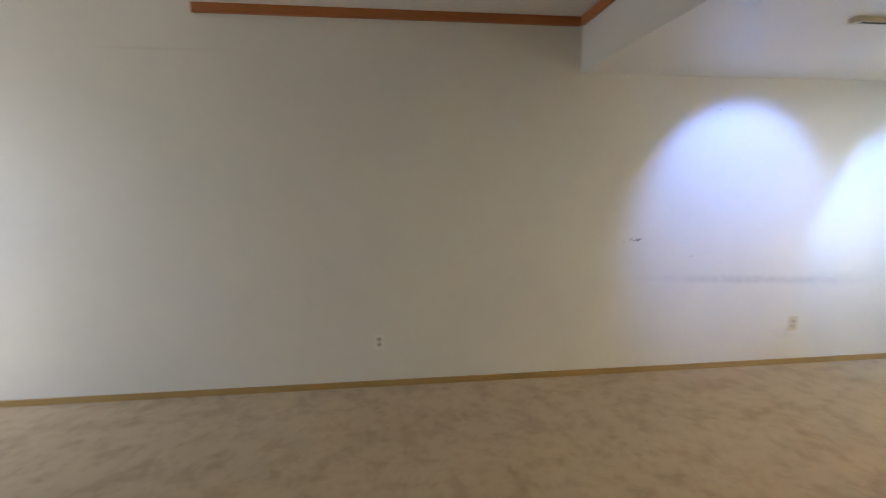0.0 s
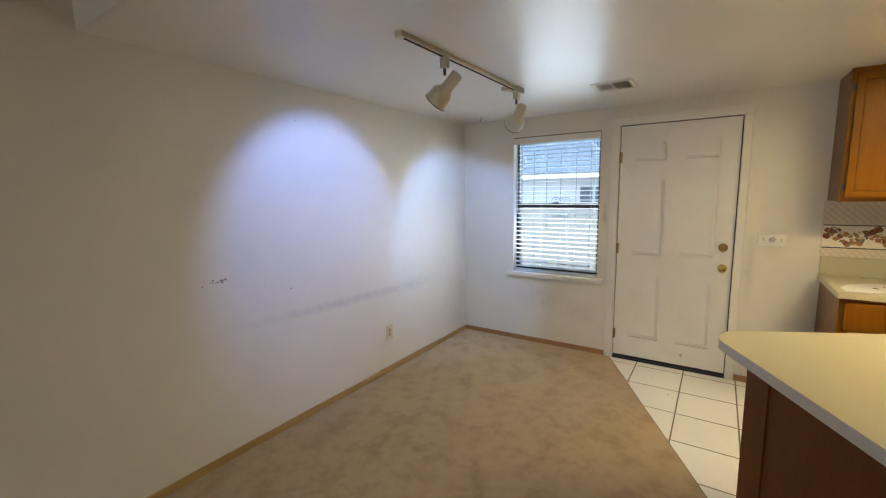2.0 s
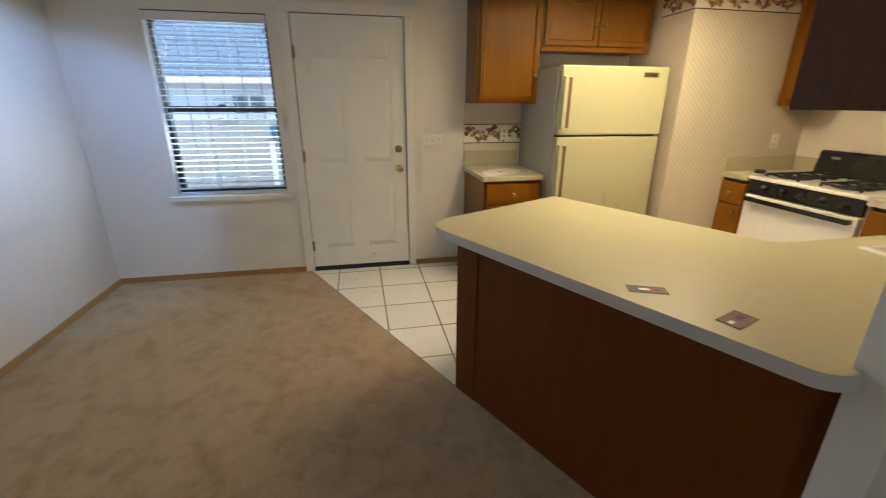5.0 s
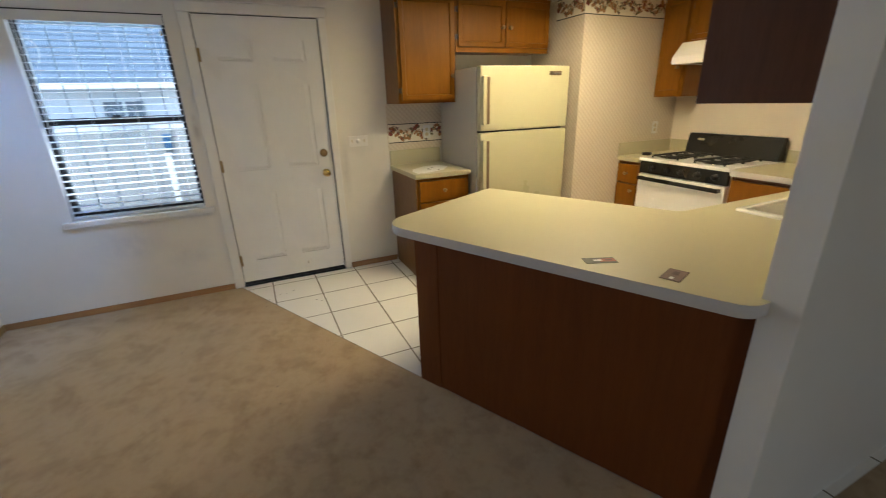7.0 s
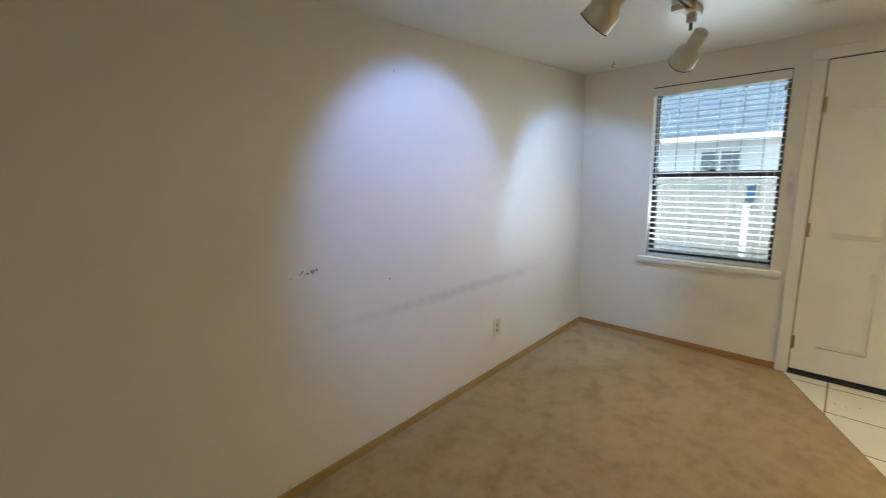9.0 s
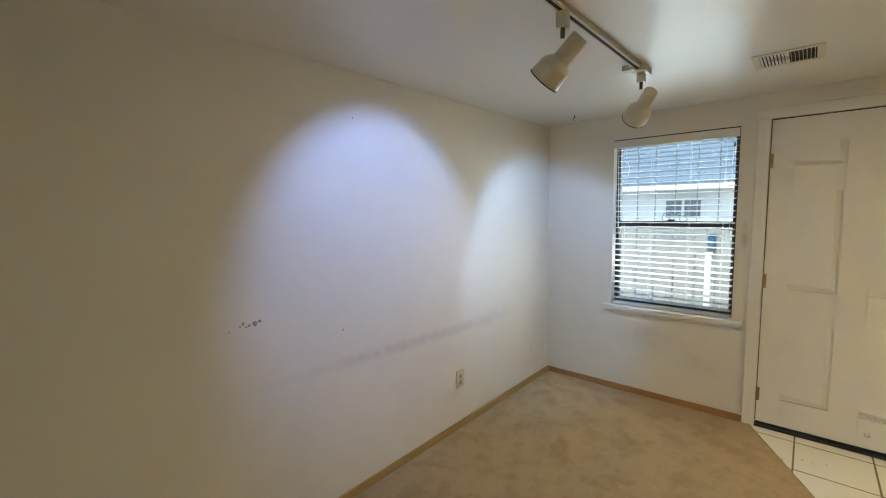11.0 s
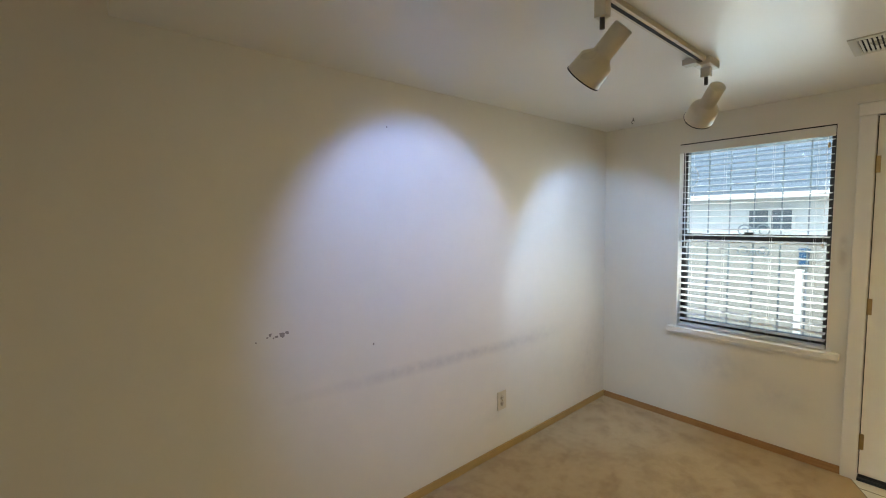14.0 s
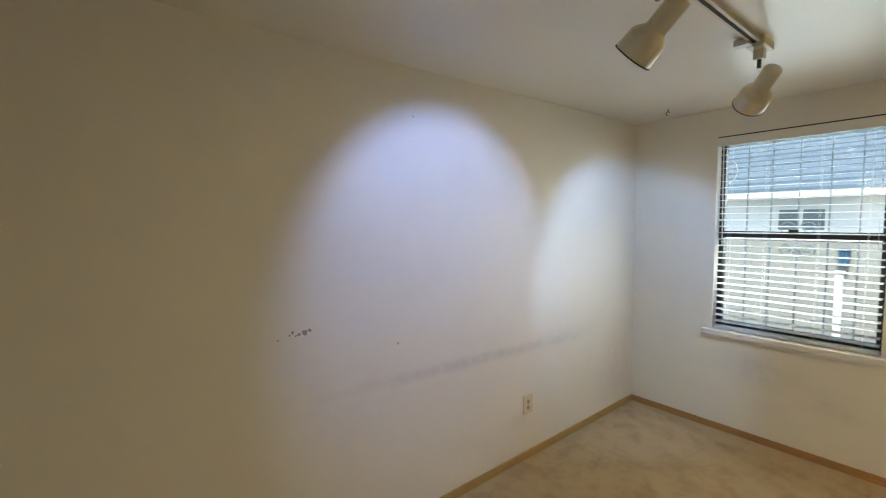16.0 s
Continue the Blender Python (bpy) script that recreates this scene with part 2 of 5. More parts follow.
def carpet_material():
    m = material("beige_carpet", (0.33, 0.25, 0.16), 0.95)
    b = m.node_tree.nodes["Principled BSDF"]
    b.inputs["Sheen Weight"].default_value = 0.25
    b.inputs["Specular IOR Level"].default_value = 0.1
    v = coords(m)
    stain = noise_of(m, v, 2.6, 6, 0.66, 0.0)
    patch = noise_of(m, v, 5.6, 7, 0.66, 0.15)
    broad = noise_of(m, v, 0.7, 3, 0.5)
    tuft = noise_of(m, v, 420, 2, 0.7)
    pile = noise_of(m, v, 70, 4, 0.7)
    blot = noise_of(m, v, 12.0, 6, 0.66, 0.1)
    c = ramp(m, stain, [(0.38, (0.32, 0.225, 0.125)), (0.5, (0.44, 0.335, 0.205)), (0.66, (0.49, 0.385, 0.245))])
    c = mix(m, 0.64, c, ramp(m, patch, [(0.39, (0.23, 0.15, 0.07)), (0.45, (0.36, 0.26, 0.145)), (0.51, (0.49, 0.38, 0.24))]))
    c = mix(m, 0.3, c, ramp(m, blot, [(0.38, (0.25, 0.165, 0.08)), (0.5, (0.47, 0.365, 0.23))]))
    c = mix(m, 0.25, c, ramp(m, broad, [(0.35, (0.38, 0.28, 0.165)), (0.65, (0.52, 0.42, 0.28))]))
    c = mix(m, 0.22, c, ramp(m, tuft, [(0.3, (0.27, 0.195, 0.115)), (0.7, (0.57, 0.455, 0.31))]))
    c = mix(m, 1.0, c, (1.0, 0.955, 0.84), "MULTIPLY")
    return shade(m, c, None, mix(m, 0.5, tuft, pile), 0.55, 0.006)


CARPET = carpet_material()


def tile_material():
    m = material("glazed_tile", (0.84, 0.82, 0.74), 0.32)
    v = coords(m)
    info = m.node_tree.nodes.new("ShaderNodeObjectInfo")
    fog = noise_of(m, v, 3, 3, 0.5)
    c = ramp(m, fog, [(0.3, (0.84, 0.82, 0.74)), (0.7, (0.88, 0.865, 0.80))])
    c = mix(m, 0.5, c, ramp(m, info.outputs["Random"], [(0.0, (0.83, 0.81, 0.73)), (1.0, (0.88, 0.865, 0.80))]))
    return shade(m, c)


TILE = tile_material()


def lattice_material():
    """Cream wallpaper with a faint diagonal trellis."""
    m = material("trellis_wallpaper", (0.76, 0.71, 0.6), 0.55)
    tc = m.node_tree.nodes.new("ShaderNodeTexCoord")
    sep = m.node_tree.nodes.new("ShaderNodeSeparateXYZ")
    join(m, tc.outputs["Object"], sep.inputs[0])

    def calc(op, a, b=None):
        n = m.node_tree.nodes.new("ShaderNodeMath")
        n.operation = op
        for s, v in zip(n.inputs, (a, b)):
            if isinstance(v, (int, float)):
                s.default_value = v
            elif v is not None:
                join(m, v, s)
        return n.outputs[0]

    flat = calc("ADD", sep.outputs["X"], sep.outputs["Y"])
    fac = None
    for sign in (1, -1):
        d = calc("ADD", flat, calc("MULTIPLY", sep.outputs["Z"], sign))
        line = calc("PINGPONG", calc("MULTIPLY", d, 24.0), 0.5)
        line = line if sign < 0 else calc("ADD", line, 0.1)
        fac = line if fac is None else calc("MINIMUM", fac, line)
    c = ramp(m, fac, [(0.0, (0.55, 0.455, 0.335)), (0.1, (0.585, 0.49, 0.37)), (0.26, (0.68, 0.605, 0.475))])
    c = mix(m, 0.25, c, ramp(m, noise_of(m, coords(m), 3, 4), [(0.3, (0.6, 0.535, 0.42)), (0.7, (0.68, 0.615, 0.495))]))
    return shade(m, c)


TRELLIS = lattice_material()


def glass_material():
    m = bpy.data.materials.new("window_glass")
    m.use_nodes = True
    nt = m.node_tree
    nt.nodes.clear()
    out = nt.nodes.new("ShaderNodeOutputMaterial")
    clear = nt.nodes.new("ShaderNodeBsdfTransparent")
    clear.inputs[0].default_value = (0.88, 0.95, 0.98, 1)
    gloss = nt.nodes.new("ShaderNodeBsdfGlossy")
    gloss.inputs["Roughness"].default_value = 0.02
    fres = nt.nodes.new("ShaderNodeFresnel")
    fres.inputs["IOR"].default_value = 1.45
    mx = nt.nodes.new("ShaderNodeMixShader")
    for a, b in ((fres.outputs[0], mx.inputs[0]), (clear.outputs[0], mx.inputs[1]), (gloss.outputs[0], mx.inputs[2]), (mx.outputs[0], out.inputs[0])):
        nt.links.new(a, b)
    return m


GLASS = glass_material()

# ---- building helpers ----


def block(bm, lo, hi, slot=0, bevel=0.0):
    """A box from corner to corner, its edges rounded by bevel."""
    lo, hi = [min(a, b) for a, b in zip(lo, hi)], [max(a, b) for a, b in zip(lo, hi)]
    v = [bm.verts.new((x, y, z)) for x in (lo[0], hi[0]) for y in (lo[1], hi[1]) for z in (lo[2], hi[2])]
    faces = [bm.faces.new([v[i] for i in f]) for f in ((0, 1, 3, 2), (4, 6, 7, 5), (0, 4, 5, 1), (2, 3, 7, 6), (0, 2, 6, 4), (1, 5, 7, 3))]
    for f in faces:
        f.material_index = slot
    if bevel:
        edges = list({e for f in faces for e in f.edges})
        bmesh.ops.bevel(bm, geom=edges, offset=bevel, segments=2, profile=0.6, affect="EDGES", clamp_overlap=True)
    return v


def prism(bm, outline, z0, z1, slot=0):
    """An upright slab over a plan outline given counterclockwise."""
    low = [bm.verts.new((x, y, z0)) for x, y in outline]
    top = [bm.verts.new((x, y, z1)) for x, y in outline]
    made = [bm.faces.new(top), bm.faces.new(low[::-1])]
    for i in range(len(low)):
        j = (i + 1) % len(low)
        made.append(bm.faces.new((low[i], low[j], top[j], top[i])))
    for f in made:
        f.material_index = slot
    return made


def spin(bm, profile, m, n=28, slot=0, smooth=True):
    """A body of revolution about its local z: profile rows are radius, height."""
    rings = []
    for r, h in profile:
        rings.append([bm.verts.new(m @ Vector((r * math.cos(2 * math.pi * i / n), r * math.sin(2 * math.pi * i / n), h))) for i in range(n)] if r > 1e-6 else [bm.verts.new(m @ Vector((0, 0, h)))])
    for a, b in zip(rings, rings[1:]):
        for i in range(n):
            j = (i + 1) % n
            loop = [a[i % len(a)], a[j % len(a)], b[j % len(b)], b[i % len(b)]]
            loop = list(dict.fromkeys(loop))
            if len(loop) > 2:
                f = bm.faces.new(loop)
                f.material_index, f.smooth = slot, smooth
    return rings


def rod(bm, a, b, r, n=12, slot=0):
    a, b = Vector(a), Vector(b)
    m = Matrix.Translation(a) @ (b - a).to_track_quat("Z", "Y").to_matrix().to_4x4()
    h = (b - a).length
    spin(bm, [(0, 0), (r, 0), (r, h), (0, h)], m, n, slot)


def mesh_of(name, bm, mats):
    bmesh.ops.recalc_face_normals(bm, faces=bm.faces)
    me = bpy.data.meshes.new(name)
    bm.to_mesh(me)
    bm.free()
    for m in mats if isinstance(mats, (list, tuple)) else [mats]:
        me.materials.append(m)
    return me


def part(name, bm, mats, parent=None, label=""):
    ob = new(name, mesh_of(name, bm, mats))
    if parent is not None:
        ob.parent = parent
        if parent.type == "EMPTY":
            ob.matrix_parent_inverse = Matrix.Translation(parent.location).inverted()
    if label:
        ob["label"] = label
    return ob


def one(name, lo, hi, mat, parent=None, bevel=0.0, label=""):
    bm = bmesh.new()
    block(bm, lo, hi, 0, bevel)
    return part(name, bm, mat, parent, label)


def thing(name, label, category, group="", at=(0, 0, 0)):
    ob = new(name)
    ob.empty_display_size = 0.1
    ob.location = at
    return tagged(ob, label, category, group)


def structure(ob, label, category):
    return tagged(ob, label, category, "", "structure")


def rounded(points, radii, n=8):
    """A plan outline with its corners rounded by the radii given."""
    out = []
    for i, (p, r) in enumerate(zip(points, radii)):
        if r <= 0:
            out.append(p)
            continue
        p, a, b = Vector(p), Vector(points[i - 1]), Vector(points[(i + 1) % len(points)])
        da, db = (a - p).normalized(), (b - p).normalized()
        half = da.angle(db) / 2
        k = r / math.tan(half)
        c = p + (da + db).normalized() * (r / math.sin(half))
        s, e = p + da * k - c, p + db * k - c
        t0, t1 = math.atan2(s.y, s.x), math.atan2(e.y, e.x)
        d = (t1 - t0 + math.pi) % (2 * math.pi) - math.pi
        out += [(c.x + r * math.cos(t0 + d * j / n), c.y + r * math.sin(t0 + d * j / n)) for j in range(n + 1)]
    return out


# ---- the shell: north wall on y = 0, east wall on x = 0 ----
CEIL, HIGH, TOP = 2.215, 2.565, 3.1
SPLIT_X, PART_X = -3.18, -3.045
WEST, SOUTH, LIVING_S = -8.6, -5.6, -6.4
WIN_Y0, WIN_Y1, WIN_Z0, WIN_Z1 = -1.392, -0.563, 0.71, 2.032
DOOR_Y0, DOOR_Y1, DOOR_TOP = -2.402, -1.548, 2.052


def wall_north():
    bm = bmesh.new()
    block(bm, (WEST - 0.14, 0, -0.02), (0.14, 0.14, TOP))
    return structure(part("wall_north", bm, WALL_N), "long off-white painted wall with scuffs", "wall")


def wall_east():
    bm = bmesh.new()
    y_cuts = [SOUTH - 0.14, DOOR_Y0 - 0.02, DOOR_Y1 + 0.02, WIN_Y0, WIN_Y1, 0.0]
    for i, (a, b) in enumerate(zip(y_cuts, y_cuts[1:])):
        if i == 1:
            block(bm, (0, a, DOOR_TOP + 0.02), (0.14, b, TOP))
        elif i == 3:
            block(bm, (0, a, -0.02), (0.14, b, WIN_Z0))
            block(bm, (0, a, WIN_Z1), (0.14, b, TOP))
        else:
            block(bm, (0, a, -0.02), (0.14, b, TOP))
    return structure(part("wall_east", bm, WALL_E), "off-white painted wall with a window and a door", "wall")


wall_n, wall_e = wall_north(), wall_east()
structure(one("wall_south_kitchen", (SPLIT_X, SOUTH - 0.14, -0.02), (0, SOUTH, TOP), WALLPAPER), "cream papered kitchen wall", "wall")
structure(one("wall_partition", (-3.145, SOUTH, -0.02), (PART_X, -2.99, CEIL), WALL, None, 0.004), "painted partition wall ending at the worktop", "wall")
structure(one("wall_kitchen_side", (SPLIT_X, LIVING_S - 0.14, -0.02), (PART_X, SOUTH - 0.14, TOP), WALL), "plain off-white painted wall", "wall")


def wall_west():
    bm = bmesh.new()
    # unseen opening, placed here so that daylight falls along the north wall
    y0, y1, z0, z1 = -1.75, -0.15, 0.25, 2.25
    x0, x1 = WEST - 0.14, WEST
    block(bm, (x0, LIVING_S - 0.14, -0.02), (x1, y0, TOP))
    block(bm, (x0, y1, -0.02), (x1, 0, TOP))
    block(bm, (x0, y0, -0.02), (x1, y1, z0))
    block(bm, (x0, y0, z1), (x1, y1, TOP))
    return structure(part("wall_west", bm, WALL), "off-white wall with a wide unseen window opening added for daylight", "wall")


wall_west()
structure(one("wall_south_living", (WEST, LIVING_S - 0.14, -0.02), (SPLIT_X, LIVING_S, TOP), WALL), "plain off-white painted wall", "wall")

# the low ceiling over dining corner and kitchen, the higher one over the living room
structure(one("ceiling_low", (SPLIT_X, SOUTH, CEIL), (0, 0, HIGH + 0.5), CEILING), "glossy off-white lowered ceiling", "ceiling")
structure(one("ceiling_high", (-5.58, LIVING_S, HIGH), (SPLIT_X, 0, HIGH + 0.5), CEILING_HIGH), "cream textured ceiling", "ceiling")
structure(one("ceiling_raised", (WEST, LIVING_S, TOP - 0.05), (-5.58, 0, TOP + 0.1), CEILING_HIGH), "cream textured raised ceiling", "ceiling")
structure(one("ceiling_fill", (SPLIT_X, LIVING_S, CEIL), (0.14, SOUTH, TOP), CEILING_HIGH), "plain ceiling", "ceiling")


def crown(name, lo, hi, mat):
    bm = bmesh.new()
    block(bm, lo, hi, 0, 0.004)
    return structure(part(name, bm, mat), "reddish-brown wooden crown moulding", "trim")


crown("trim_crown_north", (-5.66, -0.026, HIGH - 0.056), (SPLIT_X - 0.022, 0.0, HIGH), CROWN_X)
crown("trim_crown_soffit", (SPLIT_X - 0.026, LIVING_S, HIGH - 0.058), (SPLIT_X, -0.028, HIGH), CROWN_Y)


# floors: the carpet ends on a slanting line that runs from the door to the partition
def line_y(x):
    return -1.515 + 0.5 * x


def carpet():
    bm = bmesh.new()
    prism(bm, [(WEST, 0.0), (WEST, LIVING_S), (SPLIT_X, LIVING_S), (SPLIT_X, line_y(SPLIT_X)), (0.0, line_y(0.0)), (0.0, 0.0)], -0.02, 0.0)
    return structure(part("floor_carpet", bm, CARPET), "worn beige cut-pile carpet with brown stains", "carpet")


carpet()
sub = one("floor_kitchen", (SPLIT_X, SOUTH, -0.05), (0.14, -1.45, -0.021), GROUT)
structure(sub, "white glazed floor tiles with dark grout", "floor")
grout = bmesh.new()
prism(grout, [(0.0, line_y(0.0) - 0.003), (SPLIT_X, line_y(SPLIT_X) - 0.003), (SPLIT_X, SOUTH), (0.0, SOUTH)], -0.02, -0.0017)
part("grout_bed", grout, GROUT, sub, "dirty brown grout")

# baseboards
BB = 0.046
structure(one("baseboard_north", (WEST, -0.013, 0), (-0.0, 0, BB), BASE_X, None, 0.003), "thin honey oak baseboard", "baseboard")
structure(one("baseboard_east", (-0.013, -1.476, 0), (0, -0.013, BB), BASE_Y, None, 0.003), "thin brown oak baseboard", "baseboard")
structure(one("baseboard_east_kitchen", (-0.013, -2.905, -0.004), (0, -2.46, BB), BASE_Y, None, 0.003), "thin brown oak baseboard", "baseboard")


# ---- window with blind, bars and sill ----
def window():
    w = thing("window_1", "black aluminium single-hung window with white sill", "window", at=(0.1, (WIN_Y0 + WIN_Y1) / 2, WIN_Z0))
    w["kind"] = "structure"
    x0, x1 = 0.075, 0.118
    bm = bmesh.new()
    f = 0.032
    block(bm, (x0, WIN_Y0, WIN_Z0 + 0.001), (x1, WIN_Y0 + f, WIN_Z1), 0, 0.003)
    block(bm, (x0, WIN_Y1 - f, WIN_Z0 + 0.001), (x1, WIN_Y1, WIN_Z1), 0, 0.003)
    block(bm, (x0, WIN_Y0 + f, WIN_Z0 + 0.001), (x1, WIN_Y1 - f, WIN_Z0 + 0.04), 0, 0.003)
    block(bm, (x0, WIN_Y0 + f, WIN_Z1 - 0.04), (x1, WIN_Y1 - f, WIN_Z1), 0, 0.003)
    part("window_frame", bm, BLACK_AL, w)
    mid = 1.372
    bm = bmesh.new()
    block(bm, (x0 - 0.012, WIN_Y0 + f, mid - 0.022), (x1 - 0.01, WIN_Y1 - f, mid + 0.022), 0, 0.003)
    block(bm, (x0 - 0.012, -1.0, mid + 0.022), (x0 + 0.006, -0.95, mid + 0.034), 0, 0.002)
    part("meeting_rail", bm, BLACK_AL, w)
    for z0, z1, x in ((WIN_Z0 + 0.04, mid - 0.022, 0.09), (mid + 0.022, WIN_Z1 - 0.04, 0.104)):
        pane = one("pane", (x, WIN_Y0 + f, z0), (x + 0.004, WIN_Y1 - f, z1), GLASS, w)
        pane.visible_shadow = False
    sill = bmesh.new()
    block(sill, (-0.04, -1.45, 0.672), (0.07, -0.512, WIN_Z0 + 0.002), 0, 0.006)
    part("window_sill", sill, WALL_TRIM, w, "white painted sill with rounded nose")
    bm = bmesh.new()
    block(bm, (-0.012, -1.436, 0.648), (-0.001, -0.53, 0.671), 0, 0.003)
    part("apron", bm, WALL_TRIM, w)
    bm = bmesh.new()
    for y in (WIN_Y0, WIN_Y1):
        block(bm, (0.001, y - 0.003, WIN_Z0), (0.074, y + 0.003, WIN_Z1 - 0.001), 0)
    part("jamb_liner", bm, WALL_TRIM, w)
    return w


window()


def blind():
    """An open slatted blind that hangs inside the opening."""
    b = thing("window_blind", "white slatted horizontal blind, let down with open slats", "window blind", at=(0.035, -0.975, WIN_Z1))
    y0, y1 = WIN_Y0 + 0.012, WIN_Y1 - 0.012
    one("valance", (-0.004, WIN_Y0 + 0.007, 1.966), (0.006, WIN_Y1 - 0.003, 2.024), WALL_TRIM, b, 0.003)
    # dark strips fill the gap round the valance in place of its shade
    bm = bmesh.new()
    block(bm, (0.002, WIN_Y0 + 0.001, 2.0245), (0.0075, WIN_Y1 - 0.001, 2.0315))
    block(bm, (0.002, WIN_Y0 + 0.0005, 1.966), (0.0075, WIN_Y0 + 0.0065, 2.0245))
    part("gap_shade_strip", bm, DARK, b, "dark strips in place of the shaded gap round the valance")
    one("headrail", (0.008, y0, 1.975), (0.058, y1, 2.02), WALL_TRIM, b, 0.003)
    slat = bmesh.new()
    n, wide, crown_h, thick = 6, 0.047, 0.0018, 0.0016
    rows = []
    for i in range(n + 1):
        u = i / n * 2 - 1
        rows.append([slat.verts.new((u * wide / 2, y, crown_h * (1 - u * u) + dz)) for y in (y0, y1) for dz in (0, thick)])
    for a, c in zip(rows, rows[1:]):
        slat.faces.new((a[1], a[3], c[3], c[1]))
        slat.faces.new((a[0], c[0], c[2], a[2]))
        slat.faces.new((a[0], a[1], c[1], c[0]))
        slat.faces.new((a[2], c[2], c[3], a[3]))
    slat.faces.new((rows[0][0], rows[0][2], rows[0][3], rows[0][1]))
    slat.faces.new((rows[-1][0], rows[-1][1], rows[-1][3], rows[-1][2]))
    me = mesh_of("slat", slat, SLAT)
    count, z_top, z_low = 28, 1.952, 0.765
    for i in range(count):
        ob = new("slat", me)
        ob.parent = b
        z = z_top + (z_low - z_top) * i / (count - 1)
        ob.matrix_parent_inverse = Matrix.Translation(b.location).inverted()
        ob.matrix_basis = pose(0.035, random.uniform(-0.002, 0.002), z, random.uniform(-0.12, 0.12), -6 + random.uniform(-0.7, 0.7), 0)
    one("bottom_rail", (0.012, y0, 0.716), (0.06, y1, 0.736), SLAT, b, 0.004)
    for y in (-0.64, -0.84, -1.1, -1.31):
        bm = bmesh.new()
        for x in (0.011, 0.059):
            rod(bm, (x, y, 0.73), (x, y, 1.98), 0.0007, 6)
        part("ladder_cord", bm, SLAT, b)
    bm = bmesh.new()
    rod(bm, (0.0, -1.352, 1.35), (0.004, -1.352, 1.975), 0.0012, 6)
    spin(bm, [(0, 0), (0.006, 0.004), (0.004, 0.03), (0, 0.032)], pose(0.0, -1.352, 1.32), 10)
    part("pull_cord", bm, SLAT, b)
    bm = bmesh.new()
    last = None
    for i in range(11):
        a = radians(-80 + 16 * i)
        p = (0.066, -0.615 - 0.05 * math.cos(a), 1.8 + 0.075 * math.sin(a))
        if last:
            rod(bm, last, p, 0.0028, 6)
        last = p
    part("loose_cord", bm, SLAT, b)
    bm = bmesh.new()
    rod(bm, (0.0, -0.61, 1.3), (0.004, -0.60, 1.975), 0.003, 8)
    part("tilt_wand", bm, SLAT, b)
    bm = bmesh.new()
    spin(bm, [(0, 0), (0.007, 0.003), (0.005, 0.03), (0, 0.034)], pose(-0.002, -1.36, 1.9), 10)
    part("cord_tassel", bm, BRASS_OLD, b)
    return b


blind()


